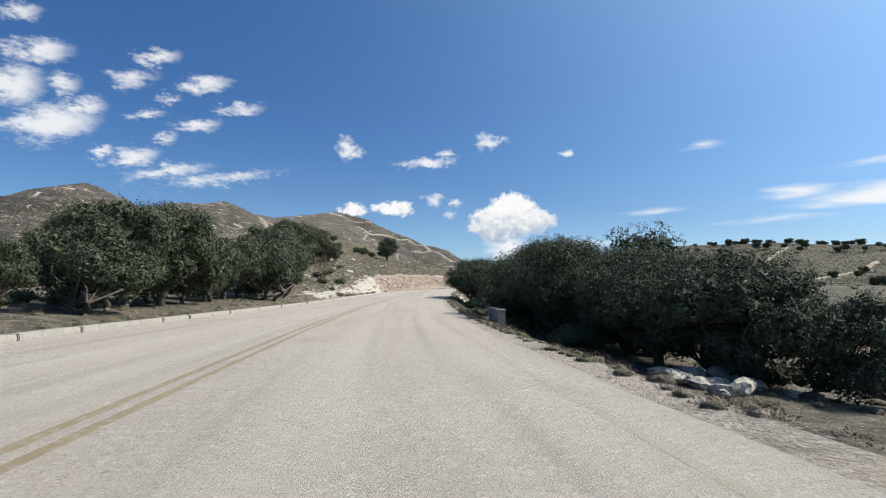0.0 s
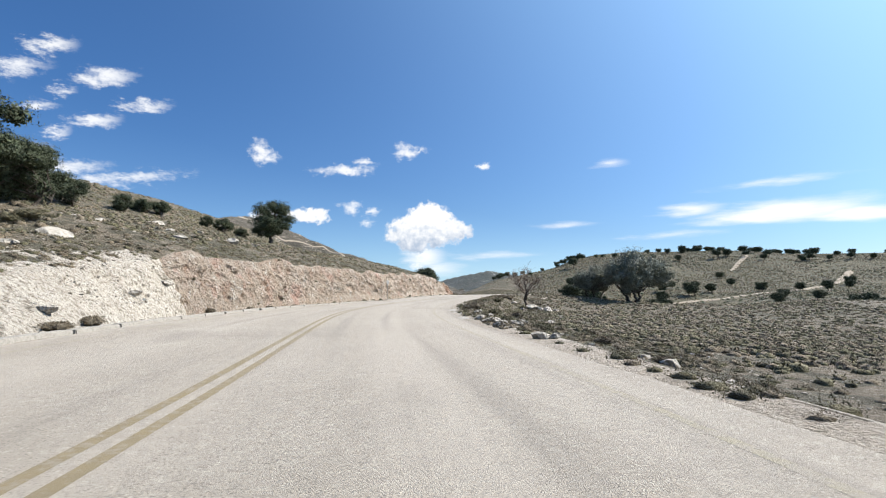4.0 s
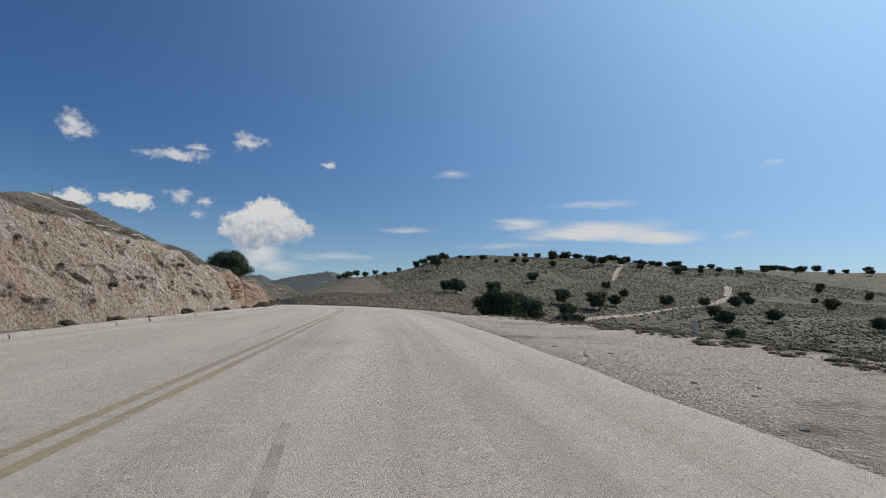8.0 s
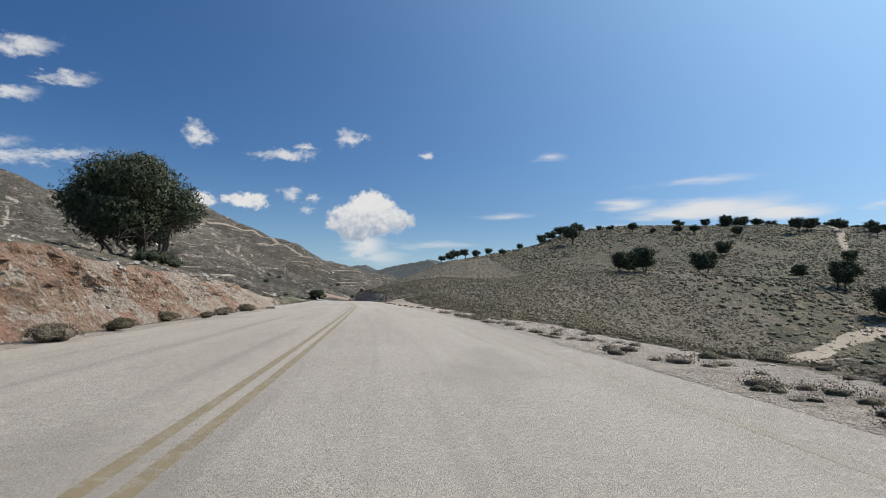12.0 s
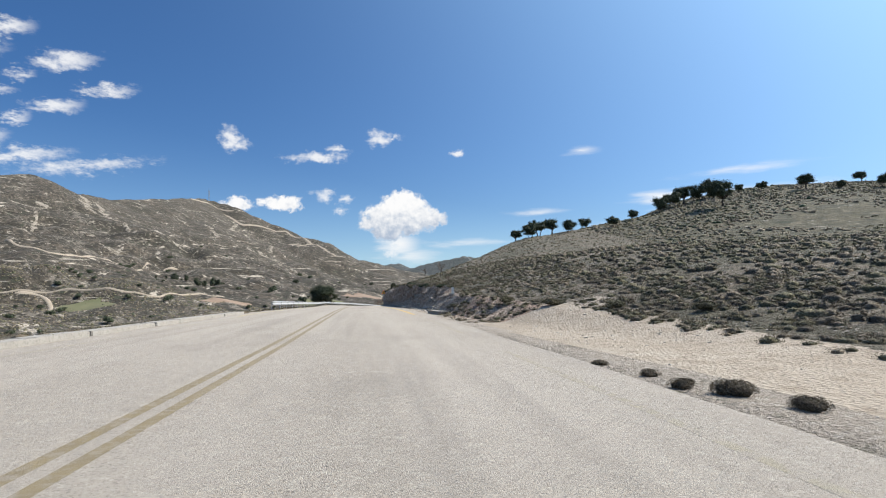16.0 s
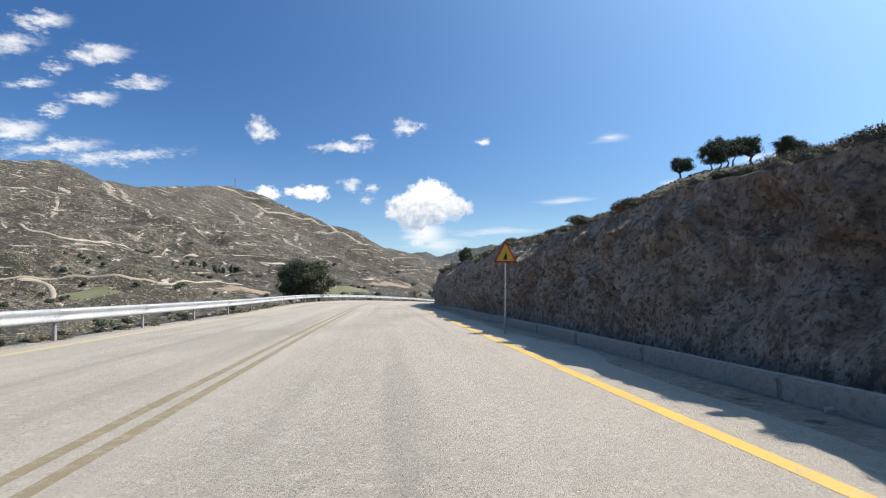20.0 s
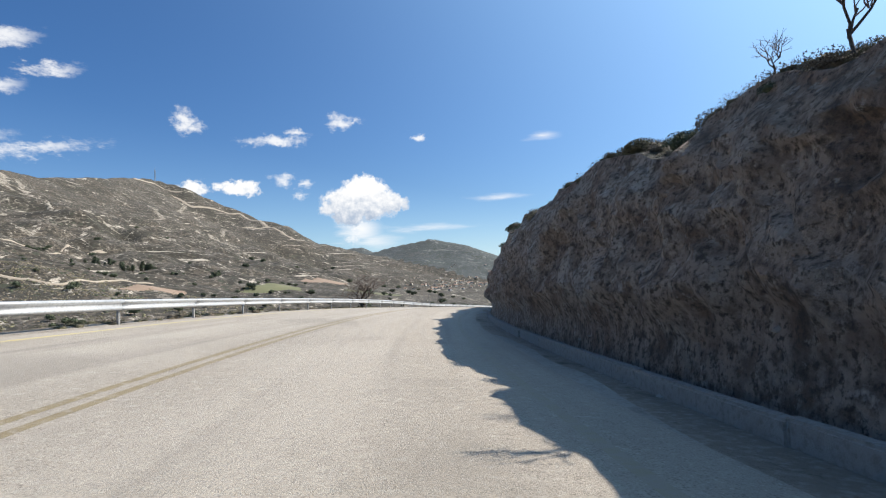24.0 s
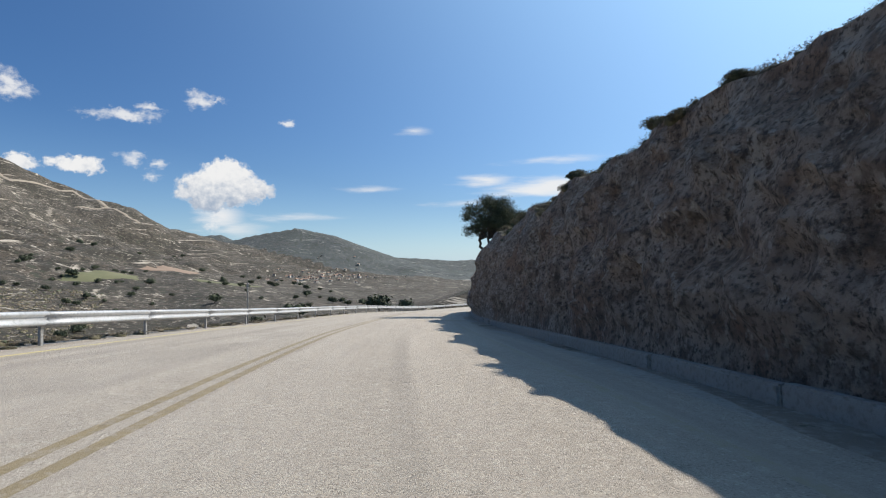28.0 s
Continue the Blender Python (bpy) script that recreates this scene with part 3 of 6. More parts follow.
def grid_mesh(name, xs, ys, zs, mats, which=None, smooth_it=True):
    """A sheet from arrays of rows and columns."""
    n, m = xs.shape
    idx = np.arange(n * m).reshape(n, m)
    quads = np.stack([idx[:-1, :-1], idx[:-1, 1:], idx[1:, 1:], idx[1:, :-1]], -1).reshape(-1, 4)
    me = bpy.data.meshes.new(name)
    me.from_pydata(np.stack([xs, ys, zs], -1).reshape(-1, 3), [], quads)
    for material in mats:
        me.materials.append(material)
    if which is not None:
        me.polygons.foreach_set("material_index", which.reshape(-1).astype(np.int32))
    me.polygons.foreach_set("use_smooth", np.full(len(quads), smooth_it))
    me.update()
    return me


TRACKS = [([(40, 238), (48, 247), (58.7, 257), (69.5, 263), (78, 267), (90, 272)], 1.6), ([(72, 262), (71, 247.5), (66, 236), (61, 226)], 1.3)]


def build_land():
    # strip along the road, its columns following the foot and the top of each bank
    s = np.concatenate([np.arange(S0 + 1, 96, 0.5), np.arange(96, 265, 0.24), np.arange(265, 335, 0.5), np.arange(335, 555, 0.24), np.arange(555, STATIONS[-1] - 1, 0.5)])
    cols_l, cols_r = [], []
    for table, edge, sign, cols in ((BANK_L, EDGE_L, -1, cols_l), (BANK_R, EDGE_R, 1, cols_r)):
        g, h, r, k = bank(table, s)
        e = np.full_like(s, abs(edge))
        for u in (-0.5, -0.12, 0.0):
            cols.append((sign * (e + u), 0))
        for u in np.linspace(0.2, 1, 7):
            cols.append((sign * (e + g * u), 1))
        for u in np.linspace(0.045, 1, 22):
            cols.append((sign * (e + g + r * u), 2))
        for u in (0.4, 0.9, 1.5, 2.2, 3, 4, 5, 6.2, 7.5, 9, 10.5, 12, 14, 16, 18, 20, 23, 26, 29, 32, 36, 40, 44, 48, 52):
            cols.append((sign * (e + g + r + u), 3))
    cols = cols_l[::-1] + cols_r
    kinds = np.array([c[1] for c in cols])
    d = np.stack([c[0] for c in cols], 1)
    ss = np.repeat(s[:, None], d.shape[1], 1)
    z = height(ss, d)
    side_h = np.where(d > 0, bank(BANK_R, ss)[1], bank(BANK_L, ss)[1])
    # the road slab lies on the sunk bed
    z = z - np.where(kinds[None, :] == 0, 0.1, 0.0) * (np.abs(d) < np.where(d > 0, EDGE_R, -EDGE_L) - 0.05)
    # broken rock of the faces, pushed in and out
    x0, y0 = spot(ss, d)
    rockness = np.where(kinds[None, :] == 2, 1.0, 0.0) * smooth((side_h - 0.7) / 1.2)
    crag = 0.55 * fbm(ss * 1.0, z * 1.4, 2.2, 5, 51, 0.6) + 0.5 * np.abs(fbm(ss, z * 0.3, 1.3, 3, 57)) + 0.55 * fbm(ss, z * 0.25, 6.0, 3, 61) - 0.15
    crag = crag + 0.62 * np.abs(fbm(ss * 1.15, z * 0.9, 0.75, 3, 63, 0.6)) + 0.34 * np.round(2.5 * fbm(ss, z * 1.5, 1.1, 2, 67)) / 2.5 + 0.40 * np.abs(fbm(ss * 1.2, z * 0.22, 0.9, 2, 69)) - 0.15
    foot = smooth((z - (on_line(ss)[2] + 0.15)) / 0.8)
    side = np.where(d > 0, d - EDGE_R, EDGE_L - d)
    part_up = (side - np.where(d > 0, bank(BANK_R, ss)[0], bank(BANK_L, ss)[0])) / np.where(d > 0, bank(BANK_R, ss)[2], bank(BANK_L, ss)[2])
    crag = crag * np.where(d < 0, np.where(ss < 186, 0.6, 0.85), 1.0 - 0.32 * smooth((ss - 372) / 30)) - 0.3 * (d > 0) * smooth((ss - 372) / 30)
    d2 = d + np.sign(d) * crag * rockness * foot * (1 - 0.7 * smooth((part_up - 0.75) / 0.25))
    x, y = spot(ss, d2)
    face_kind = np.maximum(kinds[:-1], kinds[1:])
    sm, dm = ss[:-1, :-1], d[:-1, :-1]
    which = np.zeros(sm.shape, int)
    tall = (bank(BANK_L, sm)[1] > 0.75) & (dm < 0)
    face = np.broadcast_to((face_kind == 2)[None, :], sm.shape)
    which[face & tall & (sm < 186)] = 1
    which[face & tall & (sm >= 186)] = 2
    pale = fbm(sm, z[:-1, :-1] * 2, 3.0, 4, 93) > 0.75 - (sm - 212) / 50
    which[face & tall & (sm >= 205) & pale] = 1
    which[face & (dm > 0) & (bank(BANK_R, sm)[1] > 0.6)] = 3
    lot = (dm > 0) & (dm < EDGE_R + np.interp(sm, [142, 168, 180, 192, 262], [7.5, 6.6, 3.4, 2.4, 2.0])) & (sm > 142) & (sm < 264)
    lot |= (np.abs(dm) < 6.4) | ((dm > 0) & (dm < EDGE_R + 1.7) & (sm > 326))
    which[lot & ~face] = 4
    fx, fy = x[:-1, :-1], y[:-1, :-1]
    for rows, wide in TRACKS:
        close = np.min([away for _, away in crest_line(fx, fy, [(a, b, 0) for a, b in rows])], 0)
        which[(close < wide * (1 + 0.35 * fbm(fx, fy, 4, 3, 87))) & (np.abs(dm) > 5.6)] = 5
    wild = fbm(fx, fy, 5, 4, 91)
    which[(dm > 5.9) & (dm < 8.0 + 0.7 * wild + 2.4 * smooth((sm - 290) / 12)) & (sm > 262) & (sm < 322)] = 5
    bare = (dm < -6.2) & (sm > 58) & (sm < 97)
    which[bare & ((dm > -10.2 + 1.6 * wild) | (wild > 0.34 + 0.02 * np.abs(dm + 10)))] = 6
    which[(dm > 6.0) & (dm < 9) & (sm > 62) & (sm < 92) & (wild > 0.0)] = 6
    me = grid_mesh("ground", x, y, z, [soil, pale_rock, red_earth, dark_rock, gravel, dirt, rubble], which)
    broken = np.isin(which, (1, 2, 3)).reshape(-1)
    me.polygons.foreach_set("use_smooth", ~broken)
    tagged(new("ground", me), "stony scrubby ground with rock cuttings beside the road", "ground", kind="structure")
    # the hills, out to the horizon
    def axis(marks):
        return np.concatenate([np.arange(a, b, q) for a, b, q in marks])
    gx = axis([(-2600, -900, 45), (-900, -240, 9), (-240, 560, 7), (560, 1300, 30), (1300, 3600, 75)])
    gy = axis([(-500, -80, 30), (-80, 640, 7), (640, 1200, 8), (1200, 2400, 13), (2400, 4700, 30)])
    xs, ys = np.meshgrid(gx, gy)
    zs = land(xs, ys)
    close = np.full(xs.shape, 1e9)
    for px, py in LINE[::6, :2]:
        close = np.minimum(close, np.hypot(xs - px, ys - py))
    under = np.interp(ys, LINE[:, 1], LINE[:, 2]) - 7
    zs = zs - 4 * smooth((54 - close) / 8)
    zs = zs + (np.minimum(under, zs) - zs) * smooth((46 - close) / 10)
    yc, xc = ys[:-1, :-1], xs[:-1, :-1]
    flat = np.zeros_like(xc)
    # far hill and horizon ridge get the slope with haze in its colour
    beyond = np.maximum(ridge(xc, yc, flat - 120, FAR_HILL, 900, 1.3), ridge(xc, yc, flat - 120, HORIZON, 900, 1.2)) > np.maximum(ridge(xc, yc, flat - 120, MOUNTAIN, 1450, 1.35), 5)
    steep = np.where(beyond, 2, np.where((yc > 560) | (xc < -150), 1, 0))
    me = grid_mesh("hills", xs, ys, zs, [hill_scrub, mountain_scrub, hazed_far_slope], steep)
    tagged(new("hills", me), "dry scrub-covered limestone hills and mountain ridge", "hills", kind="structure")


build_land()


def road_top(s, d):
    """The asphalt's surface: banked, slightly crowned and uneven."""
    cx, cy, cz, rx, ry, bk = on_line(s)
    return cz - bk * d - 0.0012 * d * d + 0.012 * fbm(s, d, 5, 3, 77)


def strip(name, d0, d1, lift, material, s0=None, s1=None, wobble=0.0, parent=None, rise=None, thick=0.0, seed=5, bend=0.0):
    """A band along the road between two offsets, with a skirt when it has thickness."""
    s0, s1 = S0 + 2 if s0 is None else s0, STATIONS[-1] - 2 if s1 is None else s1
    s = S0 + 1.5 + 1.25 * np.arange(int((s0 - S0 - 1.5) / 1.25) + 1, int((s1 - S0 - 1.5) / 1.25) + 1)
    a, b = d0 + wobble * fbm(s, s * 0, 3.0, 3, seed), d1 + wobble * fbm(s, s * 0 + 9, 3.0, 3, seed)
    sweep = bend * ((s - s0) / (s1 - s0)) ** 2
    a, b = a - sweep, b - sweep
    ds = np.stack([a, b], 1) if not thick else np.stack([a, a, b, b], 1)
    ss = np.repeat(s[:, None], ds.shape[1], 1)
    cx, cy, cz, rx, ry, bk = on_line(ss)
    z = road_top(ss, ds) + lift
    if thick:
        z = z - np.array([thick, 0, 0, thick])[None, :]
    me = grid_mesh(name, cx + rx * ds, cy + ry * ds, z, [material], smooth_it=False)
    ob = new(name, me)
    if parent:
        ob.parent = parent
    return ob


def build_road():
    s = np.arange(S0 + 1.5, STATIONS[-1] - 1.5, 1.25)
    d = np.array([EDGE_L, EDGE_L, EDGE_L, -4.9, -4.55, -4.3, -3, -2, -1, -0.22, 0.22, 1, 2, 3, 4.3, 4.57, 4.85, EDGE_R, EDGE_R, EDGE_R])
    ss, dd = np.repeat(s[:, None], len(d), 1), np.repeat(d[None, :], len(s), 0).copy()
    dd[:, :3] -= 0.15
    dd[:, -3:] += 0.15
    dd[:, :3] += 0.10 * fbm(s, s * 0, 2.2, 3, 71)[:, None]
    dd[:, -3:] += 0.12 * fbm(s, s * 0 + 4, 2.2, 3, 73)[:, None]
    cx, cy, cz, rx, ry, bk = on_line(ss)
    z = road_top(ss, dd)
    z[:, 0] -= 0.25
    z[:, -1] -= 0.25
    me = grid_mesh("road", cx + rx * dd, cy + ry * dd, z, [asphalt])
    for key, values in (("across", dd), ("along", ss)):
        me.attributes.new(key, "FLOAT", "POINT").data.foreach_set("value", values.astype(np.float32).ravel())
    road = new("road", me)
    tagged(road, "sun-bleached pale grey asphalt two-lane mountain road", "road", kind="structure")
    return road


road = build_road()
for name, d0, d1, paint in (("double_line", -0.19, -0.07, line_paint), ("double_line", 0.07, 0.19, line_paint), ("edge_line", -4.5, -4.36, worn_paint)):
    tagged(strip(name, d0, d1, 0.002, paint, wobble=0.012, parent=road), "worn yellowish road line", kind="structure")
tagged(strip("edge_line", -4.72, -4.56, 0.002, pale_paint, 330, 560, 0.012, road), "pale yellow edge line beside the guardrail", kind="structure")
tagged(strip("edge_line", 4.36, 4.52, 0.002, edge_paint, 330, 416, 0.012, road), "bright yellow edge line", kind="structure")
tagged(strip("edge_line", 4.36, 4.48, 0.002, worn_paint, S0 + 2, 312, 0.012, road), "almost worn away edge line", kind="structure")
tagged(strip("edge_line", 4.36, 4.5, 0.002, worn_paint, 416, 560, 0.012, road), "worn yellowish edge line below the cutting", kind="structure")
tagged(strip("edge_line", 4.37, 4.5, 0.002, worn_paint, 316, 330, 0.012, road), "worn yellowish start of the edge line", kind="structure")
tyre_mark = surface("tyre_marks", [(0.228, 0.2, 0.164), (0.256, 0.224, 0.184)], 0.8, 1.5, 20, 0.6, 60, patches=[((0.308, 0.28, 0.244), 2.0, 0.46, 0.56)])
for d, s0, s1, bend in ((1.0, 118, 150, 1.6), (1.22, 122, 148, 1.6), (2.7, 122, 150, 1.2), (2.5, 394, 414, 0.2)):
    tagged(strip("skid_mark", d, d + 0.075, 0.004, tyre_mark, s0, s1, 0.03, road, seed=int(d * 10) + 40, bend=bend), "dark tyre mark curving along the lane", kind="structure")

# ---------------------------------------------------------------- plants
bark = surface("grey_brown_bark", [(0.085, 0.068, 0.052), (0.058, 0.046, 0.036), (0.13, 0.112, 0.095)], 0.95, 2.5, 12, 1.0, 14)
twig = surface("bare_twigs", [(0.20, 0.15, 0.12), (0.13, 0.10, 0.085)], 0.95, 2.5, 12, 0.4, 14)
oak_leaf = surface("holm_oak_leaves", [(0.044, 0.06, 0.028), (0.072, 0.086, 0.045), (0.034, 0.044, 0.022)], 0.8, 0.7, 3, 0, spread=0.25, leaf=0.45)
grey_leaf = surface("olive_grey_leaves", [(0.19, 0.20, 0.15), (0.25, 0.255, 0.20), (0.13, 0.14, 0.105)], 0.6, 0.7, 3, 0, spread=0.25, leaf=0.4)
brown_scrub = surface("brown_grey_cushion_scrub", [(0.208, 0.168, 0.115), (0.14, 0.113, 0.076), (0.264, 0.222, 0.161)], 0.95, 0.25, 2, 1.0, 22, spread=0.2, leaf=0.35, depth=0.08, patches=[((0.0608, 0.0507, 0.0351), 14.0, 0.54, 0.66)])
green_scrub = surface("dull_green_cushion_scrub", [(0.146, 0.132, 0.0738), (0.1, 0.0946, 0.0504), (0.195, 0.172, 0.106)], 0.95, 0.25, 2, 1.0, 22, spread=0.2, leaf=0.35, depth=0.08, patches=[((0.0585, 0.0468, 0.0324), 14.0, 0.54, 0.66)])


def quick_mesh(name, verts, faces, material, smooth_it=False):
    """A mesh from arrays; faces all have the same number of corners."""
    verts, faces = np.asarray(verts, np.float32), np.asarray(faces, np.int32)
    me = bpy.data.meshes.new(name)
    n, k = faces.shape
    me.vertices.add(len(verts)), me.loops.add(n * k), me.polygons.add(n)
    me.vertices.foreach_set("co", verts.ravel())
    me.loops.foreach_set("vertex_index", faces.ravel())
    me.polygons.foreach_set("loop_start", np.arange(0, n * k, k, dtype=np.int32))
    me.polygons.foreach_set("use_smooth", np.full(n, smooth_it))
    me.materials.append(material)
    me.update(calc_edges=True)
    me.validate()
    return me


def leaf_quads(rng, places, outward, size, droop=0.0):
    """Small pointed leaves at the places, facing roughly outward."""
    n = len(places)
    normal = outward + rng.normal(0, 0.55, (n, 3))
    normal /= np.linalg.norm(normal, axis=1)[:, None] + 1e-9
    side = np.cross(normal, rng.normal(0, 1, (n, 3)))
    side /= np.linalg.norm(side, axis=1)[:, None] + 1e-9
    up = np.cross(normal, side)
    ln = size * rng.uniform(0.6, 1.4, (n, 1))
    wd = ln * rng.uniform(0.38, 0.6, (n, 1))
    bend = normal * ln * 0.18
    v = np.stack([places - up * ln, places + side * wd + bend, places + up * ln, places - side * wd + bend], 1)
    v[:, :, 2] -= droop
    return v.reshape(-1, 3), np.arange(4 * n).reshape(n, 4)


def tube(rows, sides=6):
    """A tapering limb through rows of (x, y, z, radius)."""
    rows = np.asarray(rows, float)
    way = np.gradient(rows[:, :3], axis=0)
    way /= np.linalg.norm(way, axis=1)[:, None] + 1e-9
    a = np.cross(way, (0.31, 0.9, 0.17))
    a /= np.linalg.norm(a, axis=1)[:, None] + 1e-9
    b = np.cross(way, a)
    ang = np.linspace(0, 2 * np.pi, sides, endpoint=False)
    ring = rows[:, None, :3] + rows[:, None, 3:4] * (a[:, None] * np.cos(ang)[None, :, None] + b[:, None] * np.sin(ang)[None, :, None])
    n = len(rows)
    idx = np.arange(n * sides).reshape(n, sides)
    nxt = np.roll(idx, -1, 1)
    return ring.reshape(-1, 3), np.stack([idx[:-1], nxt[:-1], nxt[1:], idx[1:]], -1).reshape(-1, 4)


def joined(pieces):
    verts, faces, base = [], [], 0
    for v, f in pieces:
        verts.append(v), faces.append(f + base)
        base += len(v)
    return np.concatenate(verts), np.concatenate(faces)


def limb(rng, start, end, r0, r1, wander=0.08, n=6):
    u = np.linspace(0, 1, n)[:, None]
    p = np.asarray(start) + (np.asarray(end) - np.asarray(start)) * u
    size = np.linalg.norm(np.asarray(end) - np.asarray(start))
    p[1:-1] += rng.normal(0, wander * size, (n - 2, 3)) * np.array([1, 1, 0.4])
    return np.concatenate([p, r0 + (r1 - r0) * u], 1)


def orb(rng, centre, radii, sub=10):
    """A lumpy closed core inside a mass of leaves."""
    th, ph = np.meshgrid(np.linspace(0.001, np.pi - 0.001, sub), np.linspace(0, 2 * np.pi, sub + 2, endpoint=False), indexing="ij")
    p = np.stack([np.sin(th) * np.cos(ph), np.sin(th) * np.sin(ph), np.cos(th)], -1)
    p = p * (1 + rng.uniform(-0.16, 0.16, th.shape + (1,))) * np.asarray(radii) + np.asarray(centre)
    n, m = th.shape
    idx = np.arange(n * m).reshape(n, m)
    nxt = np.roll(idx, -1, 1)
    return p.reshape(-1, 3), np.stack([idx[:-1], idx[1:], nxt[1:], nxt[:-1]], -1).reshape(-1, 4)


def leafy_tree(kind, seed, high, wide, foot, leaves, leaf, material, stems=1, lobes=16, flat=0.75, label="", category="tree", core=0.66, inner_count=260, inner_leaf=0.019):
    """A tree: stem with limbs, and a crown of leaf clusters on them. foot: height of the crown's underside."""
    rng = np.random.default_rng(seed)
    tree = new(kind)
    mid = foot + (high - foot) * 0.45
    spots = []
    for i in range(lobes):
        for _ in range(40):
            q = rng.uniform(-1, 1, 3)
            if 0.35 < np.linalg.norm(q) < 1:
                break
        r = rng.uniform(0.22, 0.40) * wide * 0.5
        c = np.array([q[0] * (wide * 0.5 - r * 0.8), q[1] * (wide * 0.5 - r * 0.8), mid + q[2] * ((high - foot) * 0.5 - r * flat * 0.8) * (1.0 if q[2] > 0 else 0.8)])
        spots.append((c, r))
    wood = []
    for k in range(stems):
        a = rng.uniform(0, 2 * np.pi)
        base = np.array([math.cos(a), math.sin(a), 0]) * (0.0 if stems == 1 else wide * 0.09)
        fork = base * 2.2 + np.array([rng.normal(0, 0.04) * wide, rng.normal(0, 0.04) * wide, foot + 0.12 * (high - foot)])
        thick = high * (0.035 if stems == 1 else 0.022 if stems < 6 else 0.011)
        low = base.copy()
        low[2] = -0.25
        wood.append(tube(limb(rng, low, fork, thick * 1.35, thick * 0.8, 0.05, 7), 8))
        for c, r in spots[k::stems]:
            wood.append(tube(limb(rng, fork + rng.normal(0, 0.02, 3), c, thick * 0.5, thick * 0.12, 0.09, 5), 5))
    v, f = joined(wood)
    trunk = new("trunk", quick_mesh("trunk", v, f, bark, True))
    trunk.parent = tree
    places, ways = [], []
    weights = np.array([r * r for c, r in spots])
    for (c, r), n in zip(spots, (leaves * weights / weights.sum()).astype(int)):
        spray = 16 if leaves > 15000 else 5
        q = np.repeat(rng.normal(0, 1, (n // spray + 1, 3)), spray, 0)[:n]
        q /= np.linalg.norm(q, axis=1)[:, None]
        q += rng.normal(0, 1.9 * leaf / r, (n, 3))
        q[:, 2] = np.where(q[:, 2] < -0.5, -0.5 * q[:, 2], q[:, 2])
        d = r * (0.66 + 0.32 * np.repeat(rng.power(1.2, (n // spray + 1, 1)), spray, 0)[:n] + rng.normal(0, 0.03, (n, 1))) * (1 + 0.12 * np.sin(q[:, :1] * 7 + c[0]) * np.cos(q[:, 1:2] * 6 + c[1]))
        places.append(c + q * d * np.array([1, 1, flat])), ways.append(q)
    v, f = leaf_quads(rng, np.concatenate(places), np.concatenate(ways), leaf)
    if core:   # the darker mass of leaves further in
        inner, ways = [], []
        for c, r in spots:
            q = rng.normal(0, 1, (inner_count, 3))
            q /= np.linalg.norm(q, axis=1)[:, None]
            inner.append(c + q * r * core * rng.uniform(0.4, 1.1, (inner_count, 1)) * np.array([1, 1, flat])), ways.append(q)
        v, f = joined([(v, f), leaf_quads(rng, np.concatenate(inner), np.concatenate(ways), wide * inner_leaf)])
    crown = new("crown", quick_mesh("crown", v, f, material))
    crown.parent = tree
    return tagged(tree, label, category)


def bare_tree(kind, seed, high, wide, spread, label, depth=4, material=None, stem=0.28):
    """A leafless tree of forking limbs down to fine twigs."""
    rng = np.random.default_rng(seed)
    tree = new(kind)
    wood, fine = [], []

    def grow(start, way, length, r, level):
        end = start + way * length
        (wood if level < 2 else fine).append(tube(limb(rng, start, end, r, r * 0.6, 0.07, 4), 6 if level < 2 else 4))
        if level >= depth:
            return
        for _ in range(rng.integers(3, 5) if level < 3 else rng.integers(2, 4)):
            w = way + rng.normal(0, 0.55, 3) * np.array([spread, spread, 0.7]) + np.array([0, 0, 0.12])
            w /= np.linalg.norm(w)
            grow(start + (end - start) * rng.uniform(0.6, 1.0), w, length * rng.uniform(0.55, 0.85), r * 0.6, level + 1)

    grow(np.array([0, 0, -0.15]), np.array([rng.normal(0, 0.08), rng.normal(0, 0.08), 1.0]), high * stem, high * 0.022, 0)
    every = np.concatenate([v for v, f in wood + fine])
    fit = np.array([wide / np.ptp(every[:, 0]), wide / np.ptp(every[:, 1]), high / every[:, 2].max()])
    for name, pieces, mat in (("trunk", wood, bark), ("branch_work", fine, material or twig)):
        v, f = joined(pieces)
        v = v * fit
        ob = new(name, quick_mesh(name, v, f, mat, True))
        ob.parent = tree
    return tagged(tree, label, "tree")


def shrub_mesh(name, seed, leaves, leaf, material, flat=0.7, lobes=5, core=0.75):
    """A shrub one metre across: clusters of small leaves."""
    rng = np.random.default_rng(seed)
    places, ways, cores = [], [], []
    for i in range(lobes):
        r = rng.uniform(0.2, 0.34)
        c = np.array([rng.uniform(-0.26, 0.26), rng.uniform(-0.26, 0.26), r * flat * rng.uniform(0.6, 1.3)])
        q = rng.normal(0, 1, (leaves // lobes, 3))
        q /= np.linalg.norm(q, axis=1)[:, None]
        q[:, 2] = np.abs(q[:, 2]) * 1.0 - 0.15
        places.append(c + q * r * (0.7 + 0.45 * rng.power(2.0, (len(q), 1))) * np.array([1, 1, flat])), ways.append(q)
        cores.append(orb(rng, c, np.array([1, 1, flat]) * r * core, 7))
    v, f = joined([leaf_quads(rng, np.concatenate(places), np.concatenate(ways), leaf)] + cores)
    return quick_mesh(name, v, f, material)


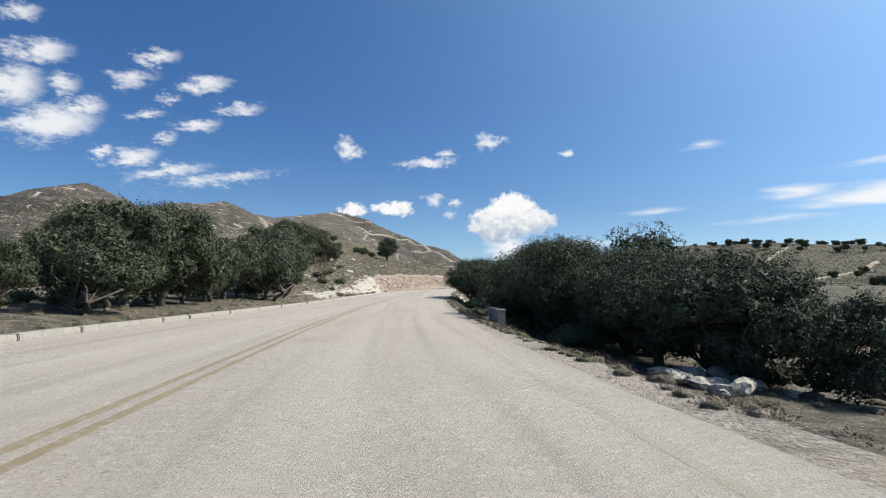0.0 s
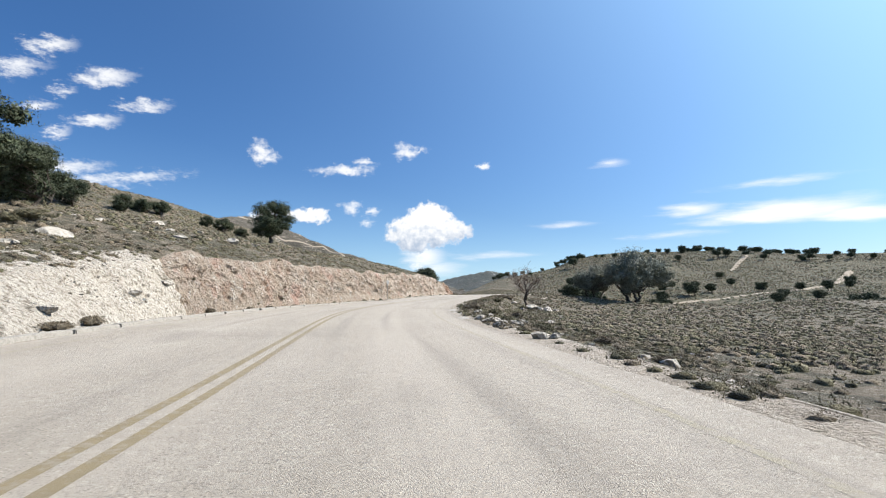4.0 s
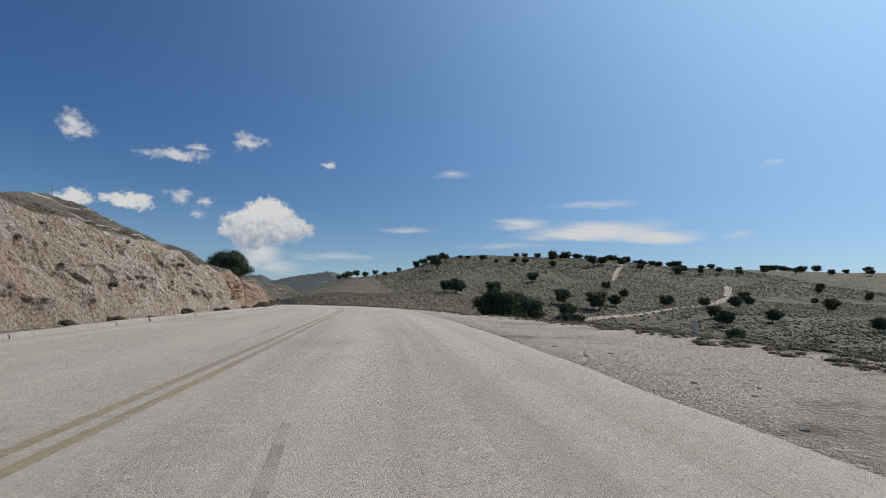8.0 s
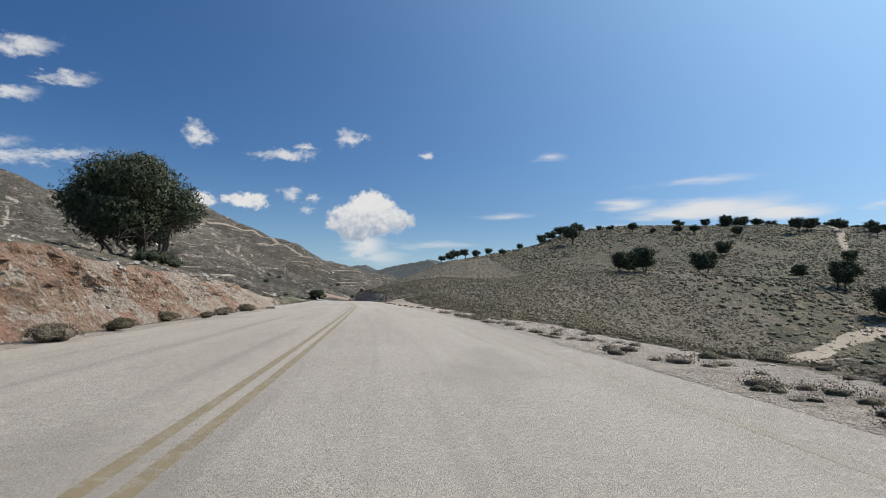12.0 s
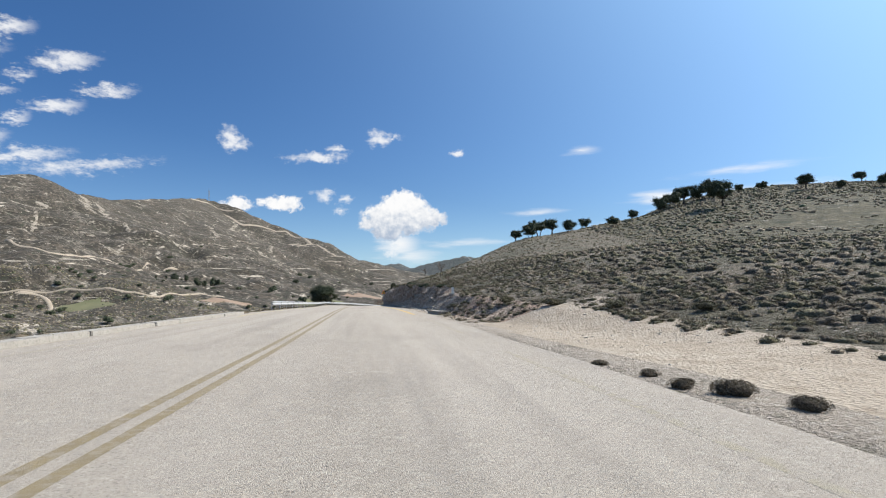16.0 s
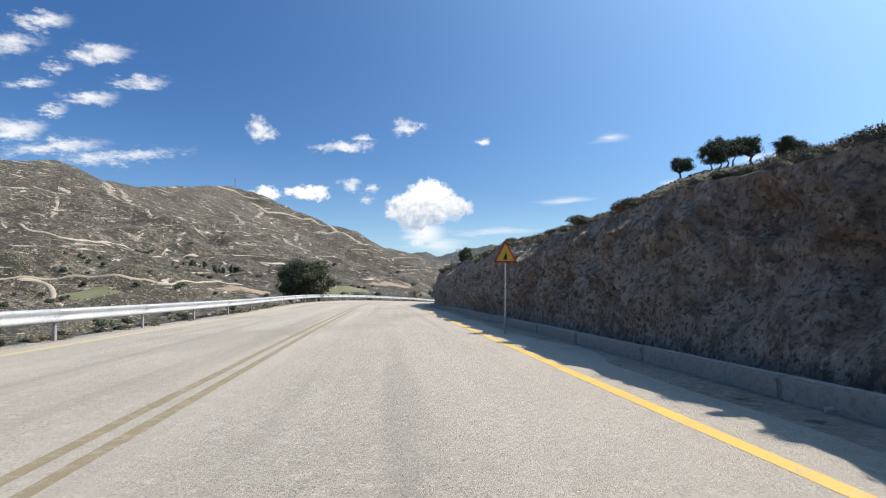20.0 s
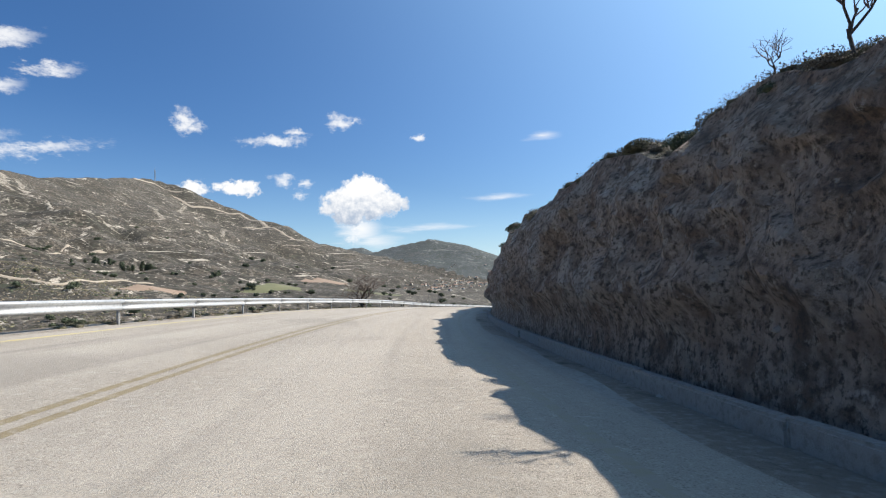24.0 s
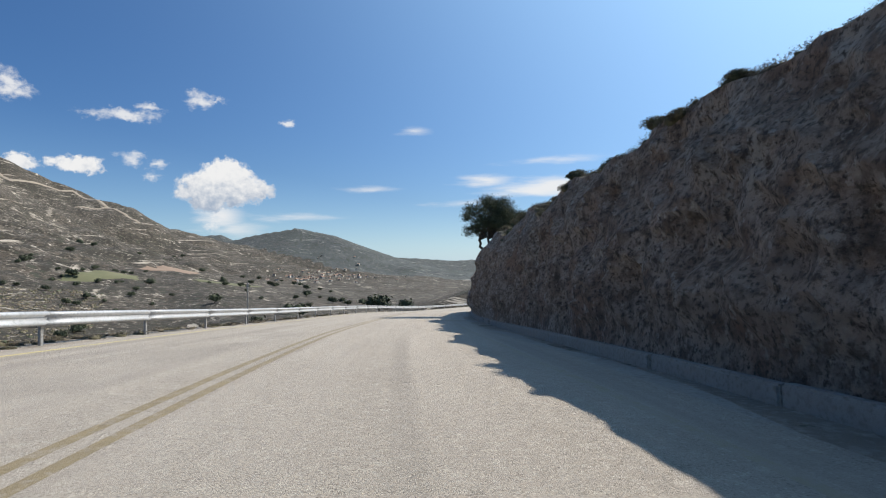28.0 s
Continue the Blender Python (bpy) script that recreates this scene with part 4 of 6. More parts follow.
def ground_z(x, y):
    """The ground anywhere, and its station and offset."""
    k = np.hypot(LINE[:, 0] - x, LINE[:, 1] - y).argmin()
    s, d = STATIONS[k], (x - LINE[k, 0]) * RIGHT[k, 0] + (y - LINE[k, 1]) * RIGHT[k, 1]
    return float(height(s, d)) if abs(d) < 50 else float(land(x, y))


def stand(template, x, y, size, turn, group="", label="", sink=0.0, z=None):
    """A copy of a plant at a place, standing on the ground."""
    zz = ground_z(x, y) if z is None else z
    ob = copy_thing(template, pose(x, y, zz - sink, 0, 0, turn))
    ob.scale = (size, size, size) if not isinstance(size, tuple) else size
    return tagged(ob, label, group=group)


def retire(*templates):
    for t in templates:
        for o in (*t.children_recursive, t):
            bpy.data.objects.remove(o)


OAK = "dark green holm oak with a dense rounded crown"
oaks = [leafy_tree("oak_tree", 11, 5.0, 5.6, 0.2, 32000, 0.036, oak_leaf, 2, 30, 0.9, label=OAK + " beside the road", core=0.66),
        leafy_tree("oak_tree", 12, 5.0, 5.0, 0.3, 32000, 0.036, oak_leaf, 1, 28, 0.9, label=OAK + " beside the road", core=0.66),
        leafy_tree("oak_tree", 13, 5.0, 6.2, 0.2, 32000, 0.036, oak_leaf, 3, 32, 0.9, label=OAK + " beside the road", core=0.66)]
tall_oaks = [leafy_tree("oak_tree", 14, 5.0, 5.2, 1.1, 18000, 0.05, oak_leaf, 3, 28, 0.85, label="dark holm oak with several bare lower stems", core=0.66)]
near_oaks = [leafy_tree("oak_tree", 15, 5.0, 5.6, 0.6, 90000, 0.021, oak_leaf, 3, 44, 0.85, label="broad holm oak overhanging the road", core=0.72, inner_count=520, inner_leaf=0.009)]
dense_oaks = [leafy_tree("oak_tree", 16, 5.0, 5.8, 0.55, 64000, 0.034, oak_leaf, 10, 64, 0.9, label="large dense dark evergreen oak", core=0.8, inner_count=420, inner_leaf=0.012)]
far_oaks = [leafy_tree("oak_tree", 21, 5.0, 5.0, 0.9, 4200, 0.13, oak_leaf, 1, 26, 0.95, label="dark rounded oak on the hill crest"),
            leafy_tree("oak_tree", 22, 5.0, 5.2, 0.4, 4200, 0.13, oak_leaf, 2, 26, 0.9, label="dark rounded oak on the hillside"),
            leafy_tree("oak_tree", 23, 5.0, 5.6, 1.1, 4200, 0.13, oak_leaf, 2, 26, 0.85, label="dark spreading oak on the hill crest")]
rng = np.random.default_rng(5)


def row_of_trees(rows, group, label="", shapes=None, broad=1.0):
    shapes = shapes or oaks
    for i, (s, d, high) in enumerate(rows):
        x, y = spot(s, d)
        t = shapes[i % len(shapes)]
        w = high / 5.0 * broad
        stand(t, float(x), float(y), (w * rng.uniform(0.95, 1.15), w * rng.uniform(0.95, 1.15), high / 5.0 * rng.uniform(0.9, 1.12)), rng.uniform(0, 360), group, label, 0.35 if shapes is oaks else 0.1)


# station, offset from the centre line, height
row_of_trees([(14, -9.4, 3.0), (18, -9.8, 3.2), (22, -9.0, 4.0), (25.5, -9.6, 5.3), (29.5, -9.4, 6.0), (33, -10, 5.4), (38, -10.4, 4.9), (42, -10.8, 5.2), (46, -9.6, 6.0), (51, -10.2, 6.6), (57, -13.5, 6.8), (62, -14, 7.3), (66, -15, 7.5), (71, -16, 7.6), (30, -13.5, 4.6), (40, -14, 5.4), (48, -14.5, 5.8), (116, -33, 4.2), (120, -34, 3.4), (126, -33.4, 2.4), (129, -33.4, 2.2), (132, -33, 2.5), (139, -31.5, 2.1), (142, -31, 2.3), (145.5, -30.5, 2.0)], "oaks on the uphill verge", "dark green holm oak on the stony uphill verge")
row_of_trees([(77, -18.5, 8.2), (82, -17.8, 8.4), (86, -18.5, 8.6), (90, -20, 8.0), (97, -18, 6.8), (95, -21, 7.0), (92, -18.5, 6.6)], "tall oaks above the rubble bank", "tall dark oak with bare stems above the rubble bank", tall_oaks)
row_of_trees([(99.5, -16.8, 4.6), (102, -19, 5.0)], "tall oaks above the rubble bank", "dark leafy oak above the rubble bank")
row_of_trees([(12.5, 13, 3.4), (32, 9.9, 5.0), (36, 10, 4.5), (41, 11.8, 2.6), (45, 12, 2.4), (29.2, 15.4, 6.6), (31, 12.2, 5.4), (39, 15.5, 3.0), (48, 15.2, 2.6)], "oaks on the downhill verge", "dark green holm oak overhanging the downhill verge")
row_of_trees([(50, 15.8, 2.5), (52.5, 17.6, 2.9), (55, 19.6, 3.1), (58, 17.4, 3.1), (49.5, 18.8, 2.7), (56, 22.8, 3.3), (61.5, 20.4, 3.3), (53.5, 14.6, 2.1)], "thicket below the downhill verge", "low dark holm oak of the thicket below the verge")
row_of_trees([(57, 9.6, 5.5), (61.5, 9.4, 5.6), (66, 9.2, 5.8), (67, 14, 5.6)], "oaks on the downhill verge", "broad dark holm oak casting shade over the road", near_oaks, 1.3)
row_of_trees([(15, 11.6, 3.7), (18.5, 11.2, 3.9), (22.5, 10.9, 3.9), (26.5, 10.8, 3.9), (31, 11, 3.7)], "oaks on the downhill verge", "dense dark holm oak with leaves down to the ground", None, 1.25)
row_of_trees([(16.5, 12, 4.6), (20, 11.2, 4.5), (24, 10.2, 5.1), (28, 10.0, 5.2)], "oaks on the downhill verge", "dark green holm oak overhanging the downhill verge", near_oaks, 1.1)
for x, y, high in ((52, 212, 7.0), (55, 214, 7.8), (58, 216, 8.2), (61, 219, 7.6), (64, 222, 7.4), (57, 221, 7.8), (61, 225, 7.0)):
    stand(tall_oaks[0], x, y, (high / 5, high / 5, high / 5), rng.uniform(0, 360), "clump of oaks below the lay-by", "dark oak of the clump below the gravel lay-by", 0.1)
x, y = spot(144, -25)
stand(oaks[1], float(x), float(y), (1.45, 1.45, 1.4), 40, label="lone dark oak on the scrub knoll above the cutting")
x, y = spot(261, -14)
stand(dense_oaks[0], float(x), float(y), (1.75, 1.75, 1.62), 120, label="large dense dark evergreen oak on top of the bank", sink=0.7)
x, y = spot(430, -7.4)
stand(oaks[0], float(x), float(y), (1.3, 1.3, 1.2), 10, label="dark bushy oak behind the guardrail", sink=0.4)
stand(near_oaks[0], 86.6, 508.4, (0.7, 0.7, 0.75), 70, label="smaller dark oak on top of the rock cutting")
stand(near_oaks[0], 83.9, 509.0, (0.95, 0.95, 1.0), 200, label="dark oak leaning out over the end of the rock cutting")
x, y = spot(541, 12)
stand(oaks[2], float(x), float(y), (0.6, 0.6, 0.6), 80, label="small dark oak on top of the rock cutting")
# the oaks and thickets of the hill
CREST = [(84.9, 432.3, 3.6), (87.3, 428.4, 4.2), (90, 430, 4.6), (94.2, 431.4, 4.8), (97.9, 429, 4.0), (106.9, 423.2, 3.4), (118, 433, 3.4), (131.4, 440.7, 5.0), (137, 444, 5.8), (143.4, 447.8, 6.2), (146.8, 446, 6.4), (150, 444, 6.6), (134.7, 419.7, 7.4), (163, 448, 3.0), (164, 440, 3.4), (167, 427, 5.2), (173, 422, 3.0), (180, 416, 4.2), (187, 414, 5.0), (199, 404, 5.2)]
CREST2 = [(196, 437, 4.4), (210, 436, 5.0), (222, 436, 6.2), (222, 398, 7.0), (230, 400, 6.6), (238, 393, 5.0), (243, 383, 5.4), (264, 377, 6.0), (272, 380, 6.2), (282, 377, 4.2), (307, 371, 4.4), (330, 372, 4.8), (350, 366, 4.6), (106, 437, 3.8), (252, 392, 5.6), (296, 376, 5.0), (375, 360, 5.2), (400, 352, 5.4), (420, 342, 5.4), (436, 338, 6.0), (455, 330, 5.6), (470, 318, 6.2), (482, 312, 5.2), (497, 300, 6.4), (512, 290, 6.0), (525, 270, 6.2), (540, 255, 5.4), (556, 240, 6.6), (570, 222, 6.0), (585, 205, 6.2), (600, 185, 6.4), (612, 170, 6.0), (560, 260, 6.0), (500, 325, 5.6), (445, 350, 5.8)]
SLOPE = [(94, 312, 6.4), (165, 373, 6.2), (118, 284, 6.4), (137, 293, 8.0), (109, 340, 5.8), (110, 315, 6.4), (128, 300, 6.5), (108, 272, 6.0), (116, 276, 5.6), (98, 262, 5.2), (150, 330, 4.5), (190, 350, 5.0), (93, 318, 5.0), (175, 300, 6), (200, 290, 6), (230, 310, 6), (215, 265, 6), (150, 240, 5), (170, 215, 5)]
for rows, group in ((CREST, "oaks on the hill crest"), (CREST2, "oaks on the hill crest"), (SLOPE, "oaks on the lower hillside")):
    for i, (x, y, high) in enumerate(rows):
        stand(far_oaks[(i + (1 if rows is SLOPE else 0)) % 3] if rows is not SLOPE else far_oaks[1], x, y, (high / 5, high / 5, high / 5 * rng.uniform(0.85, 1.05)), rng.uniform(0, 360), group, "", 0.1)
for i in range(70):   # wood along the far crest
    u = rng.uniform(0, 1)
    x, y = np.interp(u, [0, 0.3, 0.6, 1], [235, 305, 420, 640]) + rng.normal(0, 9), np.interp(u, [0, 0.3, 0.6, 1], [452, 432, 380, 190]) + rng.normal(0, 14)
    high = rng.uniform(3.8, 6.4)
    stand(far_oaks[1], float(x), float(y), (high / 4.0, high / 4.0, high / 5), rng.uniform(0, 360), "wood on the far crest", "dark rounded oak of the wood on the far crest", 0.7)
# wooded ground beyond the downhill verge
for i in range(88):
    x, y = rng.uniform(40, 420), rng.uniform(-30, 330)
    if x > 60 + 0.3 * max(0, y - 100):
        high = rng.uniform(3.2, 5.5)
        stand(far_oaks[1], x, y, (high / 4.6, high / 4.6, high / 5), rng.uniform(0, 360), "oaks in the lower valley", "dark oak of the scattered wood in the dip", 0.1)

olive = leafy_tree("olive_tree", 31, 4.2, 5.4, 0.25, 62000, 0.024, grey_leaf, 4, 60, 0.9, "grey-green wild olive tree below the verge", "tree", 0.6)
stand(olive, 30.9, 135.0, (1.72, 1.72, 1.75), 30)
stand(olive, 28.0, 141.0, 1.15, 160, label="smaller grey-green wild olive beside the larger one")
almond = bare_tree("bare_tree", 42, 4.0, 3.8, 1.0, "leafless brown almond tree on the stony verge", 7, stem=0.3)
x, y = spot(132.9, 9.6)
stand(almond, float(x), float(y), (1.25, 1.25, 1.2), 0)
x, y = spot(77, -11.8)
stand(almond, float(x), float(y), (0.95, 0.95, 1.15), 60, label="leafless brown tree before the dark oaks")
x, y = spot(487, -7.4)
stand(almond, float(x), float(y), (1.5, 1.5, 1.15), 250, label="leafless reddish-brown tree behind the guardrail", sink=0.2)
snag = bare_tree("dead_tree", 47, 1.7, 1.2, 0.9, "dead twisted little tree on top of the rock cutting", 4, stem=0.42)
for x, y, size, turn in ((51.1, 357.4, 1.05, 0), (50.5, 365.5, 0.85, 120), (56, 372, 0.5, 200), (47.5, 336, 0.5, 80)):
    stand(snag, x, y, size, turn, "dead trees on the cutting")
for s, d, size, turn in ((435.3, 7.35, 0.68, 30), (436.4, 7.3, 0.36, 160), (452, 7.3, 0.3, 90)):
    x, y = spot(s, d)
    stand(snag, float(x), float(y), size, turn, "dead trees on the cutting")
for s, d, size in ((412, 8.2, 0.32),):
    x, y = spot(s, d)
    stand(oaks[1], float(x), float(y), (size * 0.9, size * 0.9, size), s, "small trees on the cutting", "small windswept oak on the edge of the cutting")
retire(*oaks, *dense_oaks, *tall_oaks, *near_oaks, *far_oaks, olive, almond, snag)


# shrubs as things of their own, where they stand out beside the road
SHRUBS = [shrub_mesh("shrub", 61, 3000, 0.019, green_scrub, core=0.6), shrub_mesh("shrub", 62, 3000, 0.018, brown_scrub, core=0.6), shrub_mesh("shrub", 63, 2600, 0.021, oak_leaf, 0.85, core=0.6)]


def shrub(s, d, size, kind, group, label, sink=0.03, lift=0.0):
    x, y = spot(s, d)
    ob = new("shrub", SHRUBS[kind])
    ob.matrix_world = pose(float(x), float(y), float(height(s, d)) - sink + lift, 0, 0, rng.uniform(0, 360))
    ob.scale = (size, size, size * rng.uniform(0.75, 1.1))
    return tagged(ob, label, "shrub", group)


for i in range(150):   # fringe on top of the rock cutting
    s = 341 + 1.32 * i + rng.uniform(-1.0, 1.0)
    g, h, r, k = bank(BANK_R, s)
    shrub(s, EDGE_R + g + r + rng.uniform(-0.1, 0.4), 0.4 + 0.62 * rng.power(0.6), (2, 0, 2, 1)[int(rng.integers(0, 4))], "shrubs along the top of the cutting", "low dull green shrub on the edge of the rock cutting", 0.06)
for i in range(28):   # foot of the pale cutting
    s = 100 + 3.9 * i + rng.uniform(-1, 1)
    shrub(s, EDGE_L - rng.uniform(0.9, 1.6), rng.uniform(0.35, 0.8), int(rng.integers(0, 2)), "shrubs at the foot of the cutting", "small grey-green shrub at the foot of the pale cutting")
for i in range(60):   # on the pale face itself
    s = rng.uniform(99, 186)
    g_, h_, r_, k_ = bank(BANK_L, s)
    u = rng.power(0.8)
    shrub(s, EDGE_L - g_ - r_ * u, rng.uniform(0.22, 0.5), int(rng.integers(0, 3)), "tufts on the pale cutting", "small dark tuft growing out of the pale cutting", 0.12)
for i in range(22):   # foot of the red earth bank
    s = 190 + 3.2 * i + rng.uniform(-1, 1)
    shrub(s, EDGE_L - rng.uniform(0.6, 1.3), rng.uniform(0.8, 1.5), int(rng.integers(0, 2)), "shrubs at the foot of the earth bank", "dull green shrub at the foot of the reddish bank")
for s, d, size in ((259, -12.6, 1.8), (262, -12.4, 2.0), (264.5, -13, 1.7)):
    shrub(s, d, size, 2, "undergrowth below the large oak", "dark leafy shrub at the foot of the large oak")
for s, d, size in ((67, -7.2, 1.4), (68.5, -6.6, 1.2), (71, -7.0, 0.9), (84, -6.9, 0.8), (87, -6.7, 1.0), (89, -6.8, 0.9)):
    shrub(s, d, size, 1, "shrubs on the rubble bank", "brownish shrub on the white rubble bank")
for i in range(24):   # verge before the lay-by
    s, d = rng.uniform(84, 140), rng.uniform(6.0, 11.5)
    shrub(s, d, rng.uniform(0.6, 1.3), int(rng.integers(0, 2)), "cushion shrubs on the verge", "low rounded cushion shrub on the stony verge")
for i in range(38):   # undergrowth below the oaks
    left = i % 2 == 0
    s, d = rng.uniform(8, 100 if left else 72), rng.uniform(-19, -8.5) if left else rng.uniform(7.6, 14)
    shrub(s, d, rng.uniform(0.9, 2.2), 2 if i % 3 else 0, "undergrowth below the oaks", "dark leafy undergrowth shrub below the oaks")
for s, d, size in ((280.4, 5.9, 0.5), (282.1, 6.3, 0.3), (285.9, 5.8, 0.55), (286.6, 6.0, 0.36), (290.6, 5.7, 0.45), (291.3, 5.9, 0.25), (295.2, 5.5, 0.34), (277.2, 6.3, 0.6), (276.3, 6.6, 0.4), (271.4, 6.9, 0.45), (309.1, 5.4, 0.3), (307.9, 5.55, 0.33), (307.3, 5.75, 0.22), (306.9, 5.5, 0.36), (306.4, 5.75, 0.52), (305.6, 5.95, 0.42), (303.8, 6.3, 0.3), (316, 11.5, 0.8), (319, 10.2, 0.9), (322, 9.0, 0.9), (325, 8.0, 0.8)):
    shrub(s, d, size, 1 if s < 312 else 0, "cushion shrubs beside the gravel", "dark cushion shrub at the edge of the gravel")


def tufts(name, seed, places, sizes, fine, material, label):
    """Domed cushions of low scrub, far too many to count, as one mesh."""
    g = np.random.default_rng(seed)
    bm = bmesh.new()
    bmesh.ops.create_icosphere(bm, subdivisions=1, radius=(0.46, 0.43, 0.36)[fine])
    bm.verts.ensure_lookup_table()
    shape = np.array([v.co for v in bm.verts])
    tri = np.array([[v.index for v in f.verts] for f in bm.faces if f.calc_center_median().z > -0.2])
    bm.free()
    n, m = len(places), len(shape)
    a = g.uniform(0, 6.283, n)
    v = shape[None] * g.uniform(0.8, 1.2, (n, m, 1))
    v = v * np.stack([g.uniform(0.8, 1.35, n), g.uniform(0.8, 1.2, n), g.uniform(0.42, 0.66, n) * (1 if fine == 2 else 1.15)], 1)[:, None, :]
    ca, sa = np.cos(a)[:, None], np.sin(a)[:, None]
    v = np.stack([v[:, :, 0] * ca - v[:, :, 1] * sa, v[:, :, 0] * sa + v[:, :, 1] * ca, v[:, :, 2]], -1) * sizes[:, None, None] + places[:, None, :]
    f = (tri[None] + (np.arange(n) * m)[:, None, None]).reshape(-1, 3)
    verts = v.reshape(-1, 3)
    # small leaves and sprigs all over each cushion
    k, long = (240, 0.042) if fine == 2 else ((26, 0.11) if fine else (4, 0.2))
    q = g.normal(0, 1, (n, k, 3))
    q[:, :, 2] = np.abs(q[:, :, 2]) * 0.9
    q /= np.linalg.norm(q, axis=2)[:, :, None]
    size = sizes[:, None, None]
    at = places[:, None, :] + q * size * np.array([0.56, 0.56, 0.34]) * g.uniform(0.55, 1.05, (n, k, 1))
    one, two = q * 0.5 + g.normal(0, 0.7, (n, k, 3)), g.normal(0, 0.6, (n, k, 3))
    blades = np.stack([at - two * long * size * 0.5, at + two * long * size * 0.5, at + one * long * size], 2).reshape(-1, 3)
    f = np.concatenate([f, np.arange(len(blades)).reshape(-1, 3) + len(verts)])
    verts = np.concatenate([verts, blades])
    return tagged(new(name, quick_mesh(name, verts, f, material, True)), label, "scrub", kind="stuff")


def scatter(seed, count, s0, s1, d0, d1, power=1.6):
    """Places on the ground beside the road, thinning away from it."""
    g = np.random.default_rng(seed)
    s = g.uniform(s0, s1, count)
    out = d0 + (d1 - d0) * g.power(1 / power, count)
    return s, out


def keep_scrub(s, d):
    gl, hl, rl, sl = bank(BANK_L, s)
    gr, hr, rr, sr = bank(BANK_R, s)
    side = np.where(d > 0, d - EDGE_R, EDGE_L - d)
    g, h, r = np.where(d > 0, gr, gl), np.where(d > 0, hr, hl), np.where(d > 0, rr, rl)
    face = (side > g * 0.6) & (side < g + r + 0.1) & (h > 1.2)
    bare = (side < 0.5) | face | ((side < g * 0.75) & (d > 0) & (s > 140) & (s < 214)) | ((side < g) & (h > 1.2)) | ((d > 0) & (s > 292) & (s < 322) & (side < 4.5)) | ((d > 0) & (s > 262) & (s < 293) & (side < 3.2))
    return ~bare


for k, (material, count, label) in enumerate(((brown_scrub, 21000, "low brown-grey cushion scrub covering the slopes"), (green_scrub, 21000, "low dull green scrub covering the slopes"))):
    parts = []
    for sign in (-1, 1):
        s, out = scatter(71 + k * 7 + sign, count // 2, S0 + 4, 540, 5.7, 58, 1.75)
        d = sign * out
        patch = fbm(s, d, 9, 3, 81 + k) > -0.25
        ok = keep_scrub(s, d) & patch
        s, d = s[ok], d[ok]
        x, y = spot(s, d)
        parts.append(np.stack([x, y, height(s, d), np.abs(d)], 1))
    g = np.random.default_rng(87 + k)
    for count, s0, s1, d0, d1 in ((480, 84, 141, 5.9, 12), (600, 316, 345, 6.4, 15), (200, 64, 98, -13, -9), (500, 146, 200, 9.5, 16), (900, 200, 262, 7.5, 16), (1200, 262, 320, 8.6, 16)):
        s, d = g.uniform(s0, s1, count), g.uniform(d0, d1, count)
        ok = keep_scrub(s, d)
        s, d = s[ok], d[ok]
        x, y = spot(s, d)
        parts.append(np.stack([x, y, height(s, d), np.abs(d) * 0], 1))
    s = np.concatenate([g.uniform(205, 380, 9000), g.uniform(84, 150, 2600), g.uniform(92, 190, 4200), g.uniform(338, 425, 1300), g.uniform(342, 538, 2400)])
    d = np.concatenate([g.uniform(12, 56, 9000), g.uniform(10, 44, 2600), -g.uniform(8.2, 42, 4200), g.uniform(8, 16, 1300), g.uniform(0.02, 1.3, 2400) + EDGE_R])
    g_, h_, r_, k_ = bank(BANK_R, s[-2400:])
    d[-2400:] += g_ + r_
    ok = keep_scrub(s, d)
    s, d = s[ok], d[ok]
    x, y = spot(s, d)
    parts.append(np.stack([x, y, height(s, d), np.abs(d)], 1))
    parts = np.concatenate(parts)
    close = parts[:, 3] < 12
    for rows, fine in ((parts[close], 2), (parts[~close], 1)):
        tufts("scrub", 91 + k, rows[:, :3], np.random.default_rng(k).uniform(0.18, 0.52, len(rows)) * (1 if fine == 2 else 1.25), fine, material, label)
for k, (material, label) in enumerate(((brown_scrub, "distant brown scrub on the hillsides"), (green_scrub, "distant dull green scrub on the hillsides"), (oak_leaf, "distant dark bushes on the hillsides"))):
    g = np.random.default_rng(101 + k)
    n = (26000, 30000, 5000)[k]
    x = np.concatenate([g.uniform(70, 330, n), g.uniform(-130, 0, n // 3), g.uniform(-420, 30, n // 3)])
    y = np.concatenate([g.uniform(180, 520, n), g.uniform(60, 330, n // 3), g.uniform(380, 1150, n // 3)])
    away = np.full(len(x), 1e9)
    for px, py in LINE[::6, :2]:
        away = np.minimum(away, np.hypot(x - px, y - py))
    ok = (away > 56) & (fbm(x, y, 24, 3, 111 + k) > (-0.2 if k < 2 else 0.1))
    x, y = x[ok], y[ok]
    far = np.stack([x, y, land(x, y)], 1)
    tufts("scrub", 121 + k, far, g.uniform(0.7, 1.7, len(far)) * (1.3 if k == 2 else 1) * np.where(y > 560, 1.9, 0.75), 0, material, label)

# ---------------------------------------------------------------- things beside the road
steel = surface("galvanised_steel", [(0.40, 0.41, 0.42), (0.48, 0.49, 0.50), (0.33, 0.34, 0.35)], 0.55, 0.8, 12, 0.1, 30, metal=0.35)
dull_steel = surface("dull_grey_steel", [(0.30, 0.30, 0.295), (0.38, 0.38, 0.37), (0.22, 0.21, 0.2)], 0.6, 2, 14, 0.2, 30, metal=0.5)
sign_yellow = surface("sign_yellow", [(0.80, 0.44, 0.03), (0.72, 0.40, 0.04)], 0.45, 4, 20, 0)
